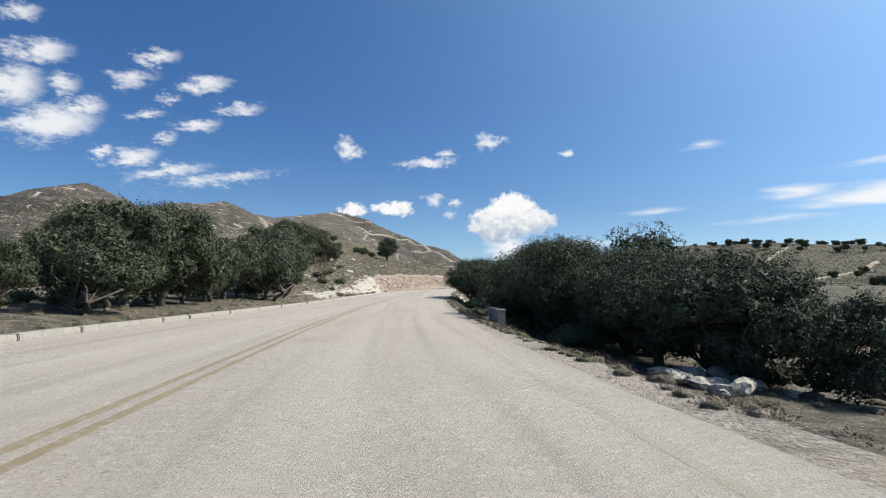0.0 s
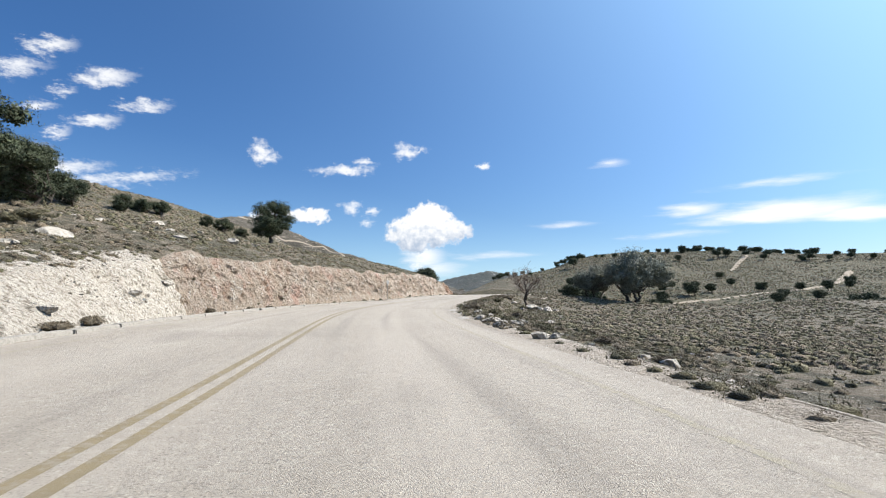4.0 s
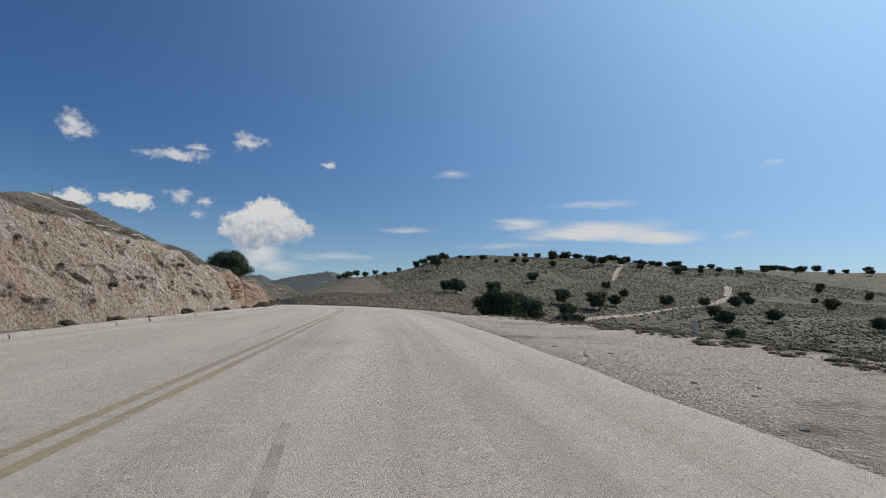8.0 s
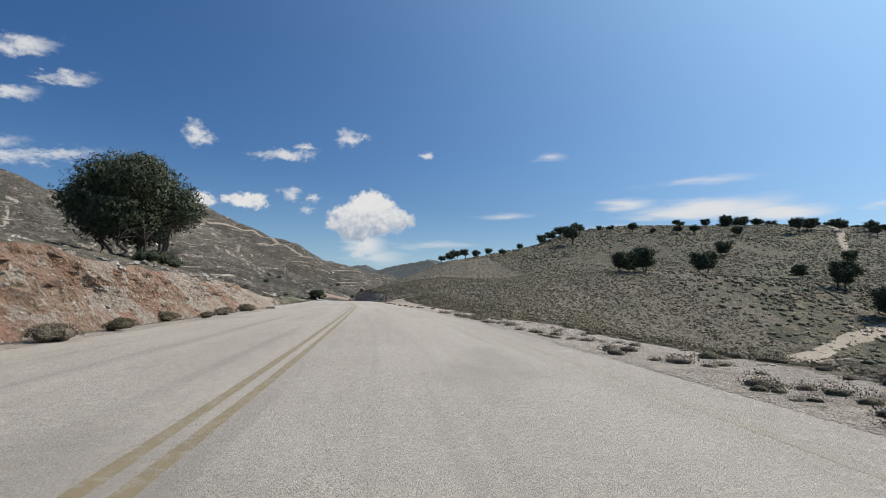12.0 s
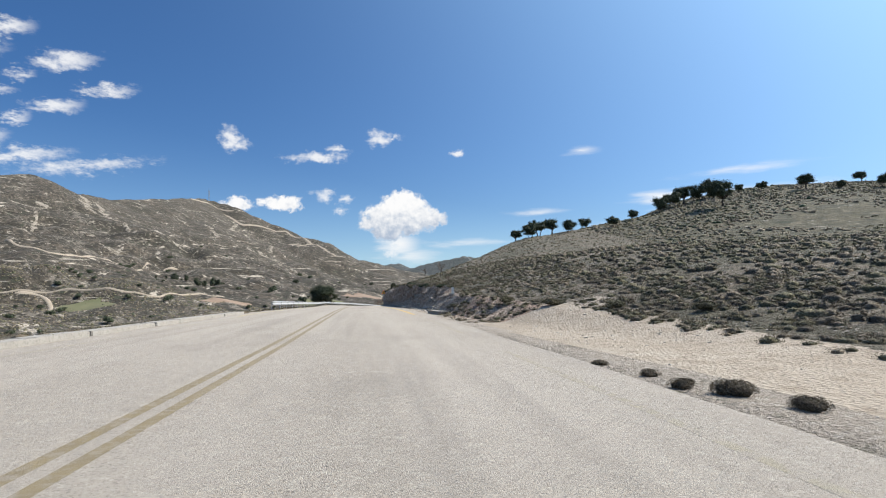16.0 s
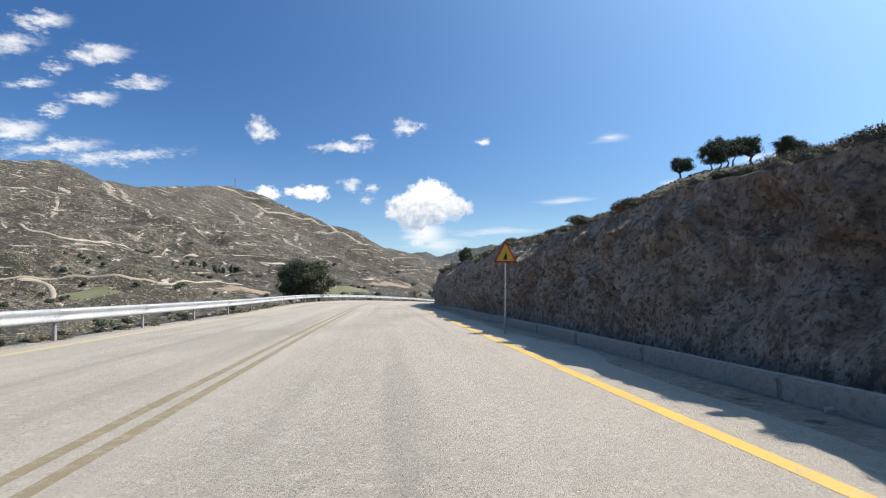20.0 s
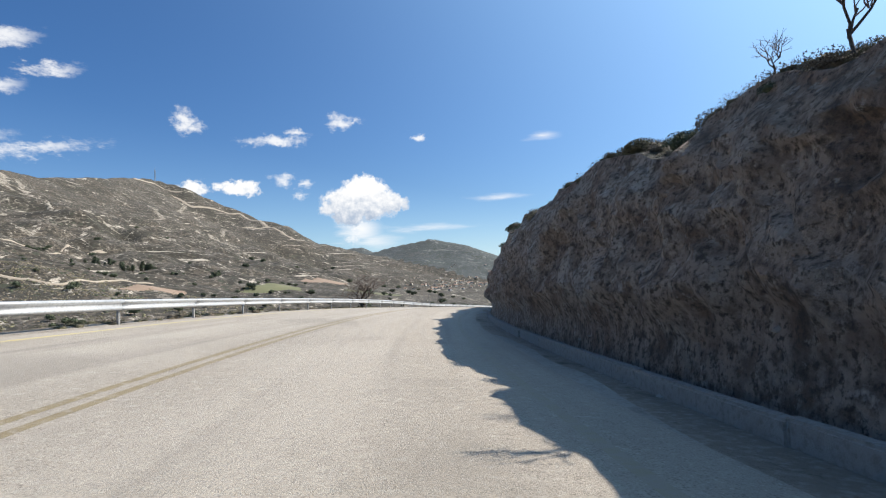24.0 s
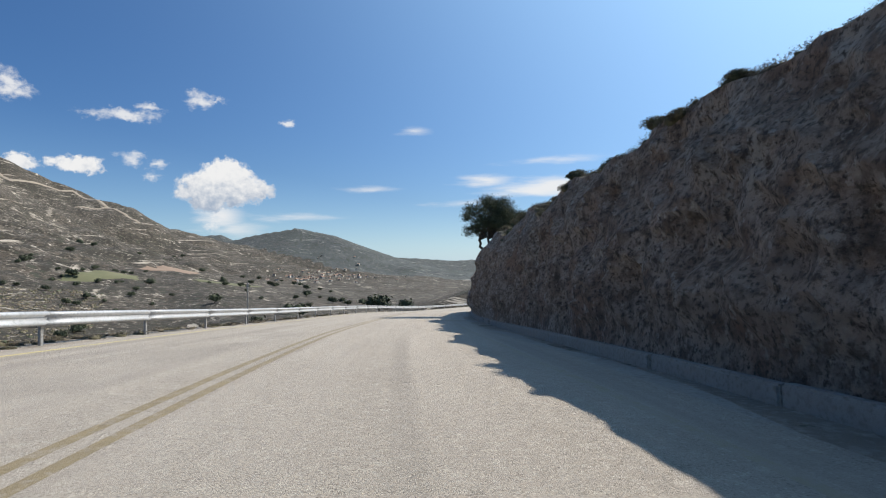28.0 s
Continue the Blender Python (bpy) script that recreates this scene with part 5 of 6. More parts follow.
sign_red = surface("sign_red", [(0.45, 0.035, 0.025), (0.36, 0.04, 0.03)], 0.45, 4, 20, 0)
sign_black = surface("sign_black", [(0.02, 0.02, 0.02), (0.03, 0.03, 0.03)], 0.5, 4, 20, 0)
white_paint = surface("chalky_white_paint", [(0.72, 0.70, 0.66), (0.62, 0.60, 0.55)], 0.8, 3, 20, 0.3, 30)
limestone = surface("pale_limestone", [(0.38, 0.345, 0.295), (0.49, 0.455, 0.405), (0.28, 0.25, 0.205)], 0.92, 1.2, 8, 0.8, 12, chips=3.0, depth=0.05, patches=[((0.25, 0.20, 0.15), 2.0, 0.62, 0.7)])
red_dirt = surface("reddish_ploughed_field", [(0.22, 0.15, 0.105), (0.26, 0.19, 0.135)], 0.95, 0.05, 0.5, 0.6, 2)
green_field = surface("green_winter_field", [(0.105, 0.11, 0.052), (0.14, 0.135, 0.07)], 0.95, 0.05, 0.5, 0.6, 2)
plaster = surface("pale_plaster", [(0.62, 0.58, 0.50), (0.52, 0.46, 0.38)], 0.9, 0.2, 3, 0.2, 10)
roof_tile = surface("terracotta_roof", [(0.34, 0.21, 0.14), (0.28, 0.18, 0.13)], 0.9, 0.5, 3, 0.4, 10)


def part(name, bm, material, parent, label=""):
    """One mesh object out of a bmesh, under a thing or a part."""
    me = bpy.data.meshes.new(name)
    bm.to_mesh(me)
    bm.free()
    me.materials.append(material)
    ob = new(name, me)
    ob.parent = parent
    return tagged(ob, label)


def block(size, at=(0, 0, 0), bevel=0.02, turn=0.0):
    """A bevelled block."""
    bm = bmesh.new()
    bmesh.ops.create_cube(bm, size=1, matrix=pose(*at, 0, 0, turn) @ Matrix.Diagonal((*size, 1)))
    if bevel:
        bmesh.ops.bevel(bm, geom=bm.edges[:], offset=bevel, segments=2, affect="EDGES")
    return bm


def rod(r, z0, z1, sides=10, at=(0, 0)):
    bm = bmesh.new()
    bmesh.ops.create_cone(bm, cap_ends=True, segments=sides, radius1=r, radius2=r, depth=z1 - z0, matrix=Matrix.Translation((*at, (z0 + z1) / 2)))
    return bm


def plate(outline, thick, y=0.0):
    """A flat plate standing upright, its outline in x and z."""
    bm = bmesh.new()
    front = [bm.verts.new((x, y - thick / 2, z)) for x, z in outline]
    back = [bm.verts.new((x, y + thick / 2, z)) for x, z in outline]
    bm.faces.new(front), bm.faces.new(back[::-1])
    for i in range(len(outline)):
        j = (i + 1) % len(outline)
        bm.faces.new((front[j], front[i], back[i], back[j]))
    bmesh.ops.recalc_face_normals(bm, faces=bm.faces[:])
    return bm


def road_way(s):
    """The road's heading at a station, in degrees from the y axis."""
    cx, cy, cz, rx, ry, b = on_line(s)
    return math.degrees(math.atan2(ry, rx))


def put_at(ob, s, d, z=None, turn=0.0):
    x, y = spot(s, d)
    ob.matrix_world = pose(float(x), float(y), float(height(s, d)) if z is None else z, 0, 0, road_way(s) + turn)
    return ob


def surface_z(s, d):
    cx, cy, cz, rx, ry, b = on_line(s)
    return float(cz - b * d - 0.0012 * d * d)


# guardrail: beams of W section, lapped at the posts
def build_guardrail(s0, s1, d=-5.62):
    rail = new("guardrail")
    tagged(rail, "long galvanised steel W-beam guardrail on short posts", "guardrail")
    prof = [(0.0, -0.155), (0.05, -0.125), (0.055, -0.085), (0.0, -0.04), (0.0, 0.04), (0.055, 0.085), (0.05, 0.125), (0.0, 0.155)]
    gap = 4.9
    n = int((s1 - s0) / gap)
    post_mesh = None
    for i in range(n + 1):
        s = s0 + gap * i
        x, y = spot(s, d - 0.06)
        top = surface_z(s, -5.2) + 0.66
        if post_mesh is None:
            bm = block((0.06, 0.11, 1.15), (0, 0, -0.55), 0.008)
            post_mesh = bpy.data.meshes.new("post")
            bm.to_mesh(post_mesh)
            bm.free()
            post_mesh.materials.append(dull_steel)
        p = new("post", post_mesh)
        p.matrix_world = pose(float(x), float(y), top + 0.02, 0, 0, road_way(s))
        p.parent = rail
        if i == n:
            break
        ss = np.linspace(s, s + gap + 0.12, 5)
        verts, faces = [], []
        for k, q in enumerate(ss):
            bx, by = spot(q, d)
            cx, cy, cz, rx, ry, b = on_line(q)
            for out, up in prof:
                verts.append((float(bx + rx * out), float(by + ry * out), surface_z(q, -5.2) + 0.58 + up + 0.002 * (i % 2)))
        m = len(prof)
        for k in range(len(ss) - 1):
            for j in range(m - 1):
                faces.append((k * m + j, k * m + j + 1, (k + 1) * m + j + 1, (k + 1) * m + j))
        beam = new("rail_beam", quick_mesh("rail_beam", verts, faces, steel, True))
        solid = beam.modifiers.new("solid", "SOLIDIFY")
        solid.thickness = 0.008
        beam.parent = rail
    return rail


build_guardrail(349.2, 640)


def kerb_run(name, s0, s1, d, wide, high, gap, label, skip=(), jitter=0.02, group="", sink=0.25):
    """A row of cast kerb lengths, each a piece of its own, on one mesh."""
    home = new(name)
    tagged(home, label, "kerb", group)
    bm = block((wide, gap - 0.014, high + sink), (0, 0, (high - sink) / 2), 0.025)
    me = bpy.data.meshes.new("kerbstone")
    bm.to_mesh(me)
    bm.free()
    me.materials.append(concrete)
    g = np.random.default_rng(int(s0) + 900)
    s = s0
    while s < s1:
        if not any(a < s < b for a, b in skip):
            x, y = spot(s, d + g.normal(0, jitter))
            k = new("kerbstone", me)
            slope = (surface_z(s + gap / 2, d) - surface_z(s - gap / 2, d)) / gap
            k.matrix_world = pose(float(x), float(y), surface_z(s, d) + g.normal(0, 0.005), math.degrees(math.atan(slope)), 0, road_way(s) + g.normal(0, 0.5))
            k.parent = home
        s += gap
    return home


kerb_run("left_kerb", -38, 81, -5.75, 0.34, 0.14, 2.5, "low weathered concrete kerb along the uphill edge")
kerb_run("cutting_kerb", 82, 206, -5.72, 0.32, 0.1, 2.5, "low concrete kerb along the foot of the pale cutting", skip=((128, 134),))
kerb_run("scrub_kerb", 266, 337, -5.85, 0.62, 0.13, 2.5, "broad raised concrete edge beside the scrub bank")
kerb_run("verge_kerb", 92, 141, 5.4, 0.5, -0.02, 2.0, "flush concrete edge along the verge", jitter=0.008)
kerb_run("ditch_wall", 352, 560, 6.0, 0.16, 0.22, 3.0, "low concrete ditch wall at the foot of the rock cutting", jitter=0.01)


def build_gutter():
    g = tagged(strip("gutter", EDGE_R + 0.1, 5.92, -0.015, concrete, 346, 560, 0.02), "concrete gutter between the road and the ditch wall", "gutter", kind="structure")
    return g


build_gutter()


# signs
def triangle(side, drop=0.0, inset=0.0):
    h = side * 0.866
    k = 1 - inset
    c = h / 3
    return [(-side / 2 * k, c - (c) * k + drop), (side / 2 * k, c - c * k + drop), (side * 0.04 * k, c + (h - c) * k + drop), (-side * 0.04 * k, c + (h - c) * k + drop)]


def warning_sign(s, d, high, side, front, label, turn=0.0, lean=0.0):
    sign = new("road_sign")
    part("pole", rod(0.025, -0.3, high, 10), dull_steel, sign)
    z = high - side * 0.75
    panel = part("panel", plate([(x, q + z) for x, q in triangle(side)], 0.012, -0.035 if front else 0.035), sign_red if front else dull_steel, sign, "red-bordered triangular panel" if front else "bare grey back of the panel")
    if front:
        part("field", plate([(x, q + z) for x, q in triangle(side, 0, 0.24)], 0.006, -0.046), sign_yellow, panel, "orange-yellow field")
        part("symbol", plate([(-0.06, z + 0.07), (0.035, z + 0.07), (0.04, z + 0.16), (0.0, z + 0.27), (-0.015, z + 0.2), (-0.05, z + 0.14)], 0.004, -0.053), sign_black, panel, "black rockfall symbol")
    for k in (0.1, 0.32):
        part("bracket", block((0.09, 0.05, 0.02), (0, 0, z + k), 0.004), dull_steel, sign)
    put_at(sign, s, d, None, turn)
    sign.rotation_euler[1] = radians(lean)
    return tagged(sign, label, "road sign")


warning_sign(383, 5.0, 2.25, 0.62, True, "triangular orange rockfall warning sign on a steel pole", 8, 1.5)
warning_sign(302.5, -6.4, 2.05, 0.6, False, "triangular warning sign seen from its grey back", -6)


def square_sign(s, d, high, wide, tall, turn, label):
    sign = new("road_sign")
    part("pole", rod(0.03, -0.3, high, 10), dull_steel, sign)
    part("panel", block((wide, 0.02, tall), (0, -0.045, high - tall / 2), 0.008), dull_steel, sign, "weathered grey panel")
    part("bracket", block((0.1, 0.06, 0.025), (0, -0.01, high - tall * 0.3), 0.004), dull_steel, sign)
    part("bracket", block((0.1, 0.06, 0.025), (0, -0.01, high - tall * 0.7), 0.004), dull_steel, sign)
    return tagged(put_at(sign, s, d, None, turn), label, "road sign")


square_sign(136.5, -6.4, 2.3, 0.5, 0.5, 72, "square sign on a rusty pole, edge-on before the cutting")


def marker_pole(s, d, high, label):
    pole = new("marker_pole")
    part("pole", rod(0.028, -0.4, high, 10), dull_steel, pole)
    part("cap", rod(0.04, high, high + 0.03, 10), dull_steel, pole)
    part("plate", block((0.14, 0.015, 0.1), (0, -0.035, high - 0.12), 0.004), dull_steel, pole)
    return tagged(put_at(pole, s, d), label, "pole", "marker poles")


marker_pole(512, -5.95, 2.0, "thin grey steel pole behind the guardrail")
marker_pole(440, -5.95, 1.5, "short grey steel pole behind the guardrail")


def stone_post(s, d, size, label, white=True):
    post = new("marker_stone")
    part("base", block((size * 1.7, size * 1.7, 0.14), (0, 0, 0.04), 0.02), concrete, post)
    part("shaft", block((size, size, size * 2.8), (0, 0, 0.11 + size * 1.4), 0.02), white_paint if white else concrete, post)
    return tagged(put_at(post, s, d), label, "marker stone")


stone_post(335.2, 7.2, 0.14, "squat whitewashed marker stone on top of the bank")
stone_post(162, 12.0, 0.13, "small white marker stone on a concrete footing beside the lay-by")


def culvert(s, d, length, high, turn, label):
    wall = new("culvert_wall")
    bm = block((0.28, length, high + 0.3), (0, 0, (high - 0.3) / 2), 0.03)
    bmesh.ops.subdivide_edges(bm, edges=[e for e in bm.edges if e.calc_length() > 0.8], cuts=3)
    part("body", bm, concrete, wall)
    part("coping", block((0.36, length + 0.06, 0.07), (0, 0, high + 0.036), 0.02), concrete, wall)
    return tagged(put_at(wall, s, d, surface_z(s, 5.1) - 0.12, turn), label, "culvert wall")


culvert(24.0, 6.7, 5.0, 0.42, -4, "low concrete culvert parapet beside the verge")
culvert(332.2, 5.8, 3.0, 0.22, 8, "short concrete culvert wing wall in the verge")


# rocks
def rock_shape(seed, sub=2):
    bm = bmesh.new()
    bmesh.ops.create_icosphere(bm, subdivisions=sub, radius=0.5)
    g = np.random.default_rng(seed)
    cuts = g.normal(0, 1, (9, 3))
    cuts /= np.linalg.norm(cuts, axis=1)[:, None]
    for v in bm.verts:
        p = np.array(v.co)
        for c in cuts:
            over = p @ c - 0.30
            if over > 0:
                p = p - c * over * 0.92
        v.co = p * np.array([1.25, 1.0, 0.8]) + g.normal(0, 0.012, 3)
    return bm


ROCKS = []
for k in range(5):
    bm = rock_shape(200 + k)
    me = bpy.data.meshes.new("rock")
    bm.to_mesh(me)
    bm.free()
    me.materials.append(limestone)
    ROCKS.append(me)


def rock(s, d, size, label, group, sink=0.25):
    x, y = spot(s, d)
    ob = new("rock", ROCKS[int(rng.integers(0, 5))])
    ob.matrix_world = pose(float(x), float(y), float(height(s, d)) + size * (0.4 - sink), *rng.uniform(-15, 15, 2), rng.uniform(0, 360))
    ob.scale = (size, size * rng.uniform(0.7, 1.1), size * rng.uniform(0.6, 1.0))
    return tagged(ob, label, "rock", group)


for s, d, size in ((126, 10.2, 1.2), (126.5, 11.0, 0.9), (127.2, 11.8, 0.8), (127.5, 12.6, 0.7), (125, 12.0, 0.8), (128, 8.6, 0.7), (124, 9.6, 0.5), (105, 9.6, 0.5), (131, 8.2, 0.55), (108, 11.5, 0.6)):
    rock(s, d, size, "pale jagged limestone boulder on the verge", "boulders on the verge")
for i in range(30):
    rock(rng.uniform(64, 98), rng.uniform(-13, -7.2), rng.uniform(0.25, 0.7), "pale limestone boulder on the stony bank", "boulders on the bank")
for i in range(18):
    rock(rng.uniform(11, 15.5), rng.uniform(9.2, 11.6), rng.uniform(0.35, 0.9), "pale limestone boulder below the downhill verge", "boulders below the verge")
for i in range(26):
    rock(rng.uniform(60, 100), rng.uniform(5.7, 7.0), rng.uniform(0.2, 0.5), "white broken limestone lump on the road verge", "stones on the verge")
for i in range(34):
    rock(rng.uniform(339, 372), rng.uniform(5.7, 7.2), rng.uniform(0.12, 0.42), "fallen rock lying in the ditch", "fallen rocks")
for i in range(60):
    rock(rng.uniform(226, 266), rng.uniform(-10.2, -8.0), rng.uniform(0.2, 0.6), "pale limestone block along the top of the earth bank", "blocks on the earth bank", 0.3)
for i in range(24):
    rock(rng.uniform(190, 266), rng.uniform(-6.9, -6.1), rng.uniform(0.12, 0.32), "pale stone at the foot of the earth bank", "stones below the earth bank")
for i in range(46):
    rock(rng.uniform(78, 128), rng.uniform(-30, -11.5), rng.uniform(0.5, 1.5), "pale limestone outcrop on the scrub slope", "limestone outcrops", 0.42)


def stones(name, seed, places, sizes, material, label):
    """Loose stones, too many to count, as one mesh."""
    g = np.random.default_rng(seed)
    bm = bmesh.new()
    bmesh.ops.create_icosphere(bm, subdivisions=1, radius=0.5)
    bm.verts.ensure_lookup_table()
    shape = np.array([v.co for v in bm.verts])
    tri = np.array([[v.index for v in f.verts] for f in bm.faces])
    bm.free()
    n, m = len(places), len(shape)
    a = g.uniform(0, 6.283, n)
    v = shape[None] * g.uniform(0.55, 1.2, (n, m, 1)) * np.stack([g.uniform(0.8, 1.5, n), g.uniform(0.7, 1.1, n), g.uniform(0.4, 0.9, n)], 1)[:, None, :]
    ca, sa = np.cos(a)[:, None], np.sin(a)[:, None]
    v = np.stack([v[:, :, 0] * ca - v[:, :, 1] * sa, v[:, :, 0] * sa + v[:, :, 1] * ca, v[:, :, 2]], -1) * sizes[:, None, None] + places[:, None, :]
    f = (tri[None] + (np.arange(n) * m)[:, None, None]).reshape(-1, 3)
    return tagged(new(name, quick_mesh(name, v.reshape(-1, 3), f, material)), label, "stones", kind="stuff")


g = np.random.default_rng(300)
ss, dd = [], []
for count, a, b, lo, hi in ((1500, 62, 100, -16, -6.8), (1700, 62, 97, -10.5, -6.3), (900, 100, 330, -20, -6.5), (700, 60, 142, 5.6, 13), (900, 142, 214, 5.6, 14.5), (700, 214, 326, 5.8, 16), (900, 338, 480, 5.9, 6.5), (1500, 312, 345, 6.5, 16), (1600, 336, 366, 5.9, 6.6), (700, 222, 264, -10.5, -6.6), (900, 345, 470, 8.4, 20), (500, 186, 262, -8, -6.4), (500, 98, 186, -7.2, -6.0)):
    ss.append(g.uniform(a, b, count)), dd.append(g.uniform(lo, hi, count))
ss, dd = np.concatenate(ss), np.concatenate(dd)
x, y = spot(ss, dd)
stones("stones", 301, np.stack([x, y, height(ss, dd)], 1), 0.03 + 0.15 * g.power(0.3, len(ss)) * np.where((dd > 0) & (ss > 140) & (ss < 330), 0.5, 1), limestone, "loose pale limestone fragments along the road")


# wire fence on top of the cutting
def wire_fence(s0, s1):
    fence = new("wire_fence")
    tagged(fence, "sagging wire mesh fence on top of the rock cutting", "fence")
    posts = np.arange(s0, s1 + 0.1, 2.6)
    line = []
    for s in posts:
        gg, h, r, k = bank(BANK_R, s)
        d = EDGE_R + gg + r + 1.0
        x, y = spot(s, d)
        z = float(height(s, d))
        part("post", rod(0.025, z - 0.3, z + 1.35, 6, (float(x), float(y))), dull_steel, fence)
        line.append((float(x), float(y), z))
    line = np.array(line)
    for i in range(len(line) - 1):
        pieces = []
        a, b = line[i], line[i + 1]
        for hgt in np.linspace(0.12, 1.3, 9):
            pieces.append(tube([(*(a + (0, 0, hgt)), 0.004), (*((a + b) / 2 + (0, 0, hgt - 0.02)), 0.004), (*(b + (0, 0, hgt)), 0.004)], 3))
        for u in np.linspace(0.04, 0.96, 16):
            p = a + (b - a) * u
            pieces.append(tube([(*(p + (0, 0, 0.1)), 0.004), (*(p + (0, 0, 1.3)), 0.004)], 3))
        v, f = joined(pieces)
        net = new("wire_net", quick_mesh("wire_net", v, f, dull_steel))
        net.parent = fence
    return fence


wire_fence(416, 435.5)


# dirt tracks, fields and bare scars on the slopes
def ribbon(name, rows, wide, material, label, lift=1.2, category="track", step=6.0, sway=0.45):
    p = np.array(rows, float)
    run = np.concatenate([[0], np.cumsum(np.hypot(*np.diff(p, axis=0).T))])
    s = np.arange(0, run[-1], step)
    c = np.stack([np.interp(s, run, p[:, k]) for k in range(2)], 1)
    for _ in range(3):
        c[1:-1] = (c[:-2] + c[1:-1] * 2 + c[2:]) / 4
    way = np.gradient(c, axis=0)
    way /= np.linalg.norm(way, axis=1)[:, None] + 1e-9
    side = np.stack([way[:, 1], -way[:, 0]], 1)
    seed = int(abs(c[0, 0])) % 50
    left, right = [wide / 2 * (1 + sway * fbm(s, s * 0, 14, 3, seed + k) + 0.6 * sway * fbm(s, s * 0, step * 1.3, 2, seed + 9 + k)) for k in (1, 5)]
    ends = smooth(np.minimum(s, s[-1] - s) / (0.6 * wide + 1))
    left, right = left * (0.25 + 0.75 * ends), right * (0.25 + 0.75 * ends)
    offs = np.stack([-1.5 * left, -left, -0.35 * left, 0.35 * right, right, 1.5 * right], 1)
    xs, ys = c[:, 0:1] + side[:, 0:1] * offs, c[:, 1:2] + side[:, 1:2] * offs
    rise = np.array([-1.2, 0.55, 1, 1, 0.55, -1.2])
    zs = land(xs, ys)
    return tagged(new(name, grid_mesh(name, xs, ys, zs + lift * rise, [material])), label, category, kind="structure")


ribbon("dirt_track", [(-504, 1327), (-432, 1258), (-379, 1256), (-359, 1308), (-340, 1354), (-325, 1470), (-333, 1560), (-282, 1601)], 4.2, dirt, "pale dirt track contouring the mountain")
ribbon("dirt_track", [(-318, 1028), (-298, 1039), (-276, 1018), (-256, 967), (-226, 931)], 4, dirt, "pale winding dirt track at the mountain's foot", 0.8)
ribbon("dirt_track", [(-353, 1020), (-333, 1027), (-279, 1051), (-223, 1052), (-177, 1068), (-155, 1150), (-120, 1200)], 2.6, dirt, "pale dirt track along the valley side")
ribbon("dirt_track", [(-540, 3560), (-432, 3452), (-334, 3509), (-215, 3550), (-137, 3464), (60, 3200)], 13, dirt, "pale road cut climbing to the summit", 2.5)
ribbon("dirt_track", [(-690, 3450), (-637, 3621), (-560, 3620), (-495, 3605)], 10, dirt, "pale terrace cut round the summit", 2.5)
ribbon("dirt_track", [(-184, 3302), (-120, 3340), (-56, 3372)], 14, dirt, "pale terrace cut below the summit", 2.5)
scree = surface("pale_scree", [(0.29, 0.255, 0.205), (0.22, 0.19, 0.15), (0.36, 0.32, 0.265)], 0.96, 0.05, 0.6, 1.0, 1.0, depth=0.5, patches=[((0.085, 0.07, 0.05), 0.06, 0.50, 0.58), ((0.06, 0.05, 0.035), 0.25, 0.54, 0.60)])
for rows, wide in (([(-690, 2160), (-661, 2079), (-609, 2000)], 17), ([(-668, 2190), (-615, 2077), (-557, 1990)], 13), ([(-708, 1912), (-673, 1902)], 15), ([(-651, 1798), (-590, 1640), (-534, 1499)], 7),
                   ([(-434, 1604), (-393, 1615)], 17), ([(-507, 2909), (-409, 2704)], 15), ([(-457, 3478), (-443, 3173)], 13), ([(-280, 2885), (-217, 2697), (-157, 2591)], 20), ([(-157, 2591), (-84, 2360)], 11),
                   ([(-254, 3250), (-243, 2995)], 14), ([(-348, 2743), (-256, 2562)], 9), ([(-246, 1953), (-172, 1808)], 7), ([(-594, 2813), (-528, 2748)], 13), ([(-351, 1809), (-312, 1786)], 6), ([(-547, 2002), (-424, 1766)], 7), ([(-538, 1752), (-502, 1738)], 9)):
    ribbon("scree_scar", rows, wide, scree, "pale scar of bare rubble running down the mountainside", 1.0, "scree", 5.0, 1.1)
ribbon("field", [(-139, 1114), (-78, 1177)], 30, red_dirt, "reddish ploughed field in the valley", 0.9, "field")
ribbon("field", [(-265, 1011), (-205, 1006)], 40, green_field, "green winter field in the valley", 0.9, "field")
ribbon("field", [(60, 1500), (150, 1560)], 50, red_dirt, "reddish ploughed field in the valley", 0.9, "field")
ribbon("field", [(130, 1350), (230, 1420)], 50, green_field, "green winter field in the valley", 0.9, "field")
ribbon("field", [(-20, 1250), (60, 1330)], 40, green_field, "green winter field in the valley", 0.9, "field")
ribbon("dirt_track", [(84, 270), (90, 272), (107, 280), (126, 284), (152, 285), (190, 300), (234, 320), (270, 350)], 2.8, dirt, "pale dirt track crossing the hillside", 0.22, "track", 4.0)
ribbon("dirt_track", [(208, 366), (222, 380), (240, 395), (250, 410)], 2.2, dirt, "pale dirt track up the hill crest", 0.25, "track", 4.0)


# the mast on the summit
def mast(x, y):
    m = new("radio_mast")
    z = float(land(x, y))
    for k in range(3):
        a = k * 2.0944
        part("leg", rod(0.7, -8, 62, 6, (2.4 * math.cos(a), 2.4 * math.sin(a))), dull_steel, m)
    for h in range(0, 62, 8):
        part("brace", block((5, 5, 0.7), (0, 0, h + 2), 0.05), dull_steel, m)
    part("antenna", rod(0.6, 60, 78, 6), dull_steel, m)
    m.matrix_world = pose(x, y, z)
    return tagged(m, "thin lattice radio mast on the summit", "mast")


mast(-650, 3700)


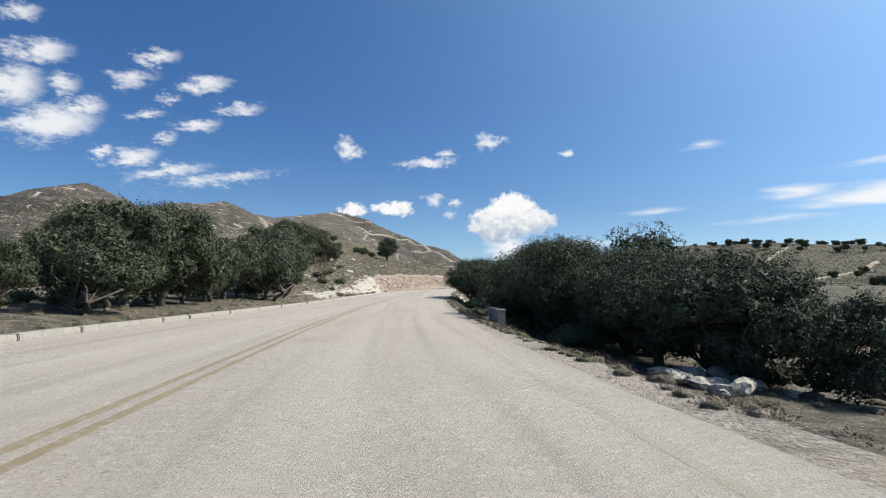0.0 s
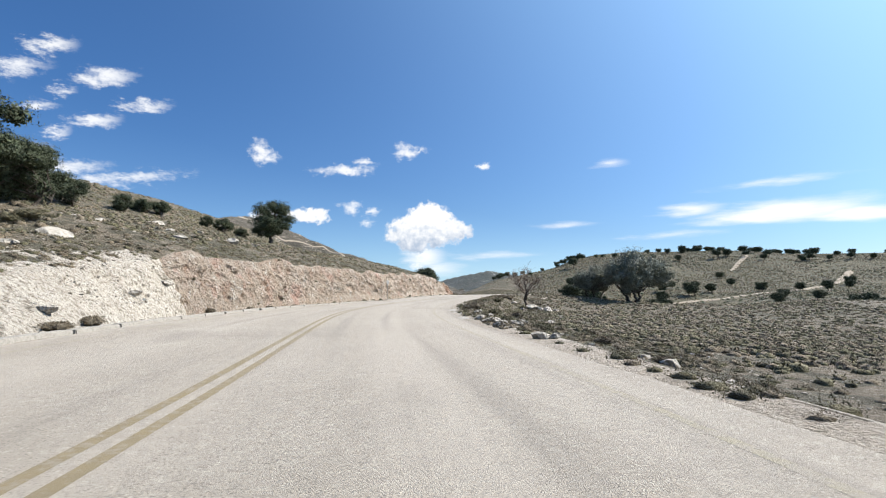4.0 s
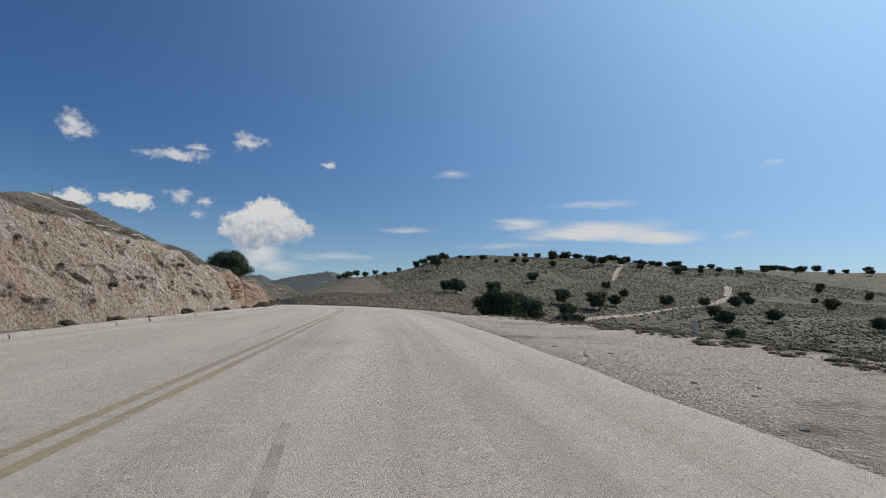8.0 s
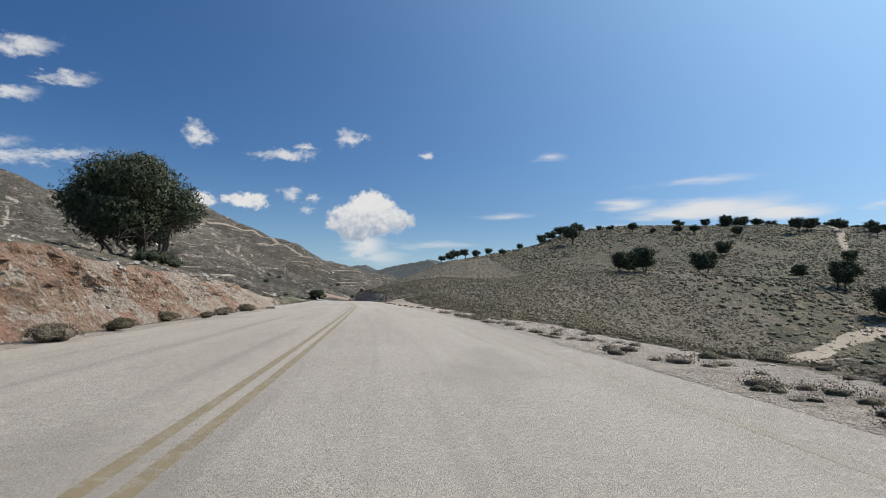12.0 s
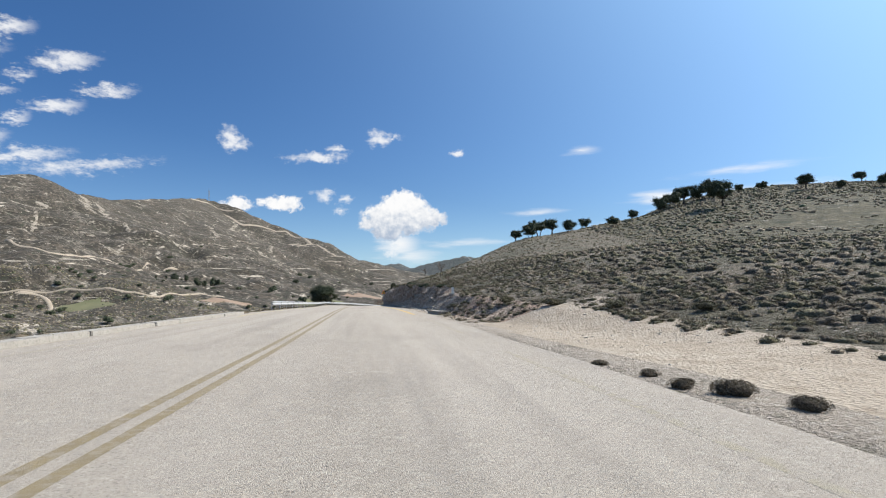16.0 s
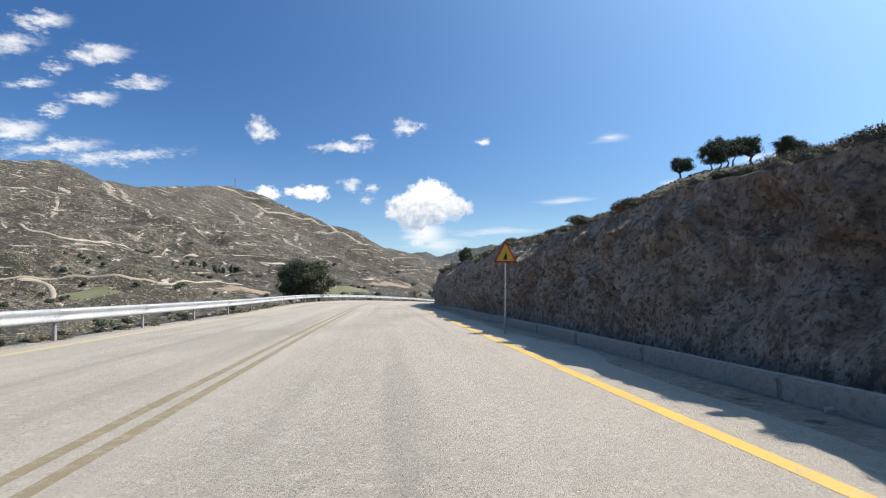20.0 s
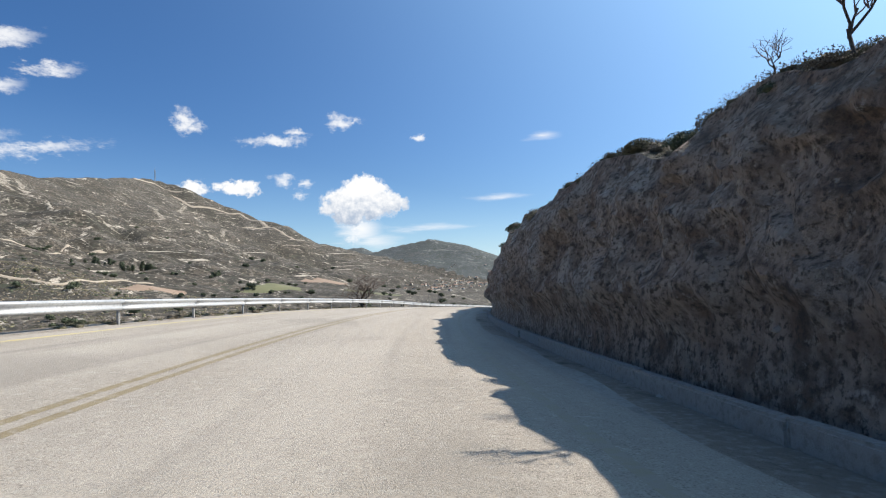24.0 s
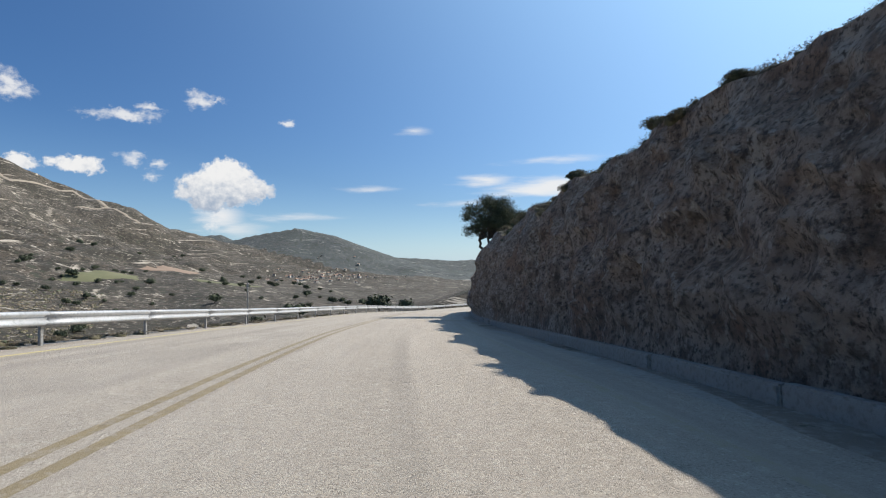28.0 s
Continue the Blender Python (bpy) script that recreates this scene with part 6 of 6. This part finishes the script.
# the village in the valley
def house_template(seed, wide, deep, high):
    h = new("house")
    part("wall", block((wide, deep, high), (0, 0, high / 2 - 0.5), 0.05), plaster, h)
    bm = bmesh.new()
    e = 0.5
    ridge_z = high - 0.5 + wide * 0.24
    v = [bm.verts.new(q) for q in ((-wide / 2 - e, -deep / 2 - e, high - 0.55), (wide / 2 + e, -deep / 2 - e, high - 0.55), (wide / 2 + e, deep / 2 + e, high - 0.55), (-wide / 2 - e, deep / 2 + e, high - 0.55), (0, -deep / 2 - e, ridge_z), (0, deep / 2 + e, ridge_z))]
    for f in ((0, 1, 4), (1, 2, 5, 4), (2, 3, 5), (3, 0, 4, 5), (3, 2, 1, 0)):
        bm.faces.new([v[i] for i in f])
    part("roof", bm, roof_tile, h)
    for k in (-0.28, 0.28):
        for z in (1.2, high - 2.2):
            part("window", block((1.1, 0.15, 1.4), (wide * k, -deep / 2 - 0.02, z + 0.4), 0.02), sign_black, h)
    part("door", block((1.1, 0.16, 2.2), (0, -deep / 2 - 0.02, 0.7), 0.02), bark, h)
    return tagged(h, "small pale village house with a red tiled roof", "house", "houses of the village")


homes = [house_template(1, 9, 11, 6.5), house_template(2, 8, 9, 5), house_template(3, 11, 10, 7.5)]
for i in range(90):
    u = rng.uniform(0, 1)
    x, y = 500 + 360 * u + rng.normal(0, 70), 2330 + 480 * u + rng.normal(0, 150)
    stand(homes[i % 3], x, y, rng.uniform(0.65, 1.05), rng.uniform(0, 360), "houses of the village", "", 0.0, float(land(x, y)))
retire(*homes)
# trees of the valley floor
valley = leafy_tree("valley_tree", 25, 6, 6.5, 0.6, 500, 0.7, oak_leaf, 1, 8, 0.85, "dark round tree on the valley floor")
cypress = leafy_tree("cypress", 26, 12, 3.6, 0.4, 500, 0.6, oak_leaf, 1, 12, 1.6, "tall dark cypress on the mountainside")
for i in range(170):
    u = rng.uniform(0, 1)
    x, y = rng.uniform(-330, 420) * (0.5 + 0.6 * u) - 30, 560 + 1500 * u * u
    z = float(land(x, y))
    if abs(x - np.interp(y, LINE[:, 1], LINE[:, 0])) > 55 or y > 660:
        stand(valley, x, y, (rng.uniform(0.5, 1.3) * (1 + 0.4 * u),) * 3, rng.uniform(0, 360), "trees of the valley", "", 0.1, z)
for i in range(112):
    x, y = rng.uniform(-330, 60), rng.uniform(640, 1400)
    stand(valley, x, y, (rng.uniform(0.5, 1.1),) * 3, rng.uniform(0, 360), "trees of the valley", "", 0.1, float(land(x, y)))
for i in range(26):
    x, y = -250 + 110 * rng.uniform(0, 1) + rng.normal(0, 8), 1330 + 40 * rng.uniform(-1, 1)
    stand(cypress, x, y, rng.uniform(0.7, 1.3), rng.uniform(0, 360), "grove on the mountainside", "", 0.1, float(land(x, y)))
retire(valley, cypress)
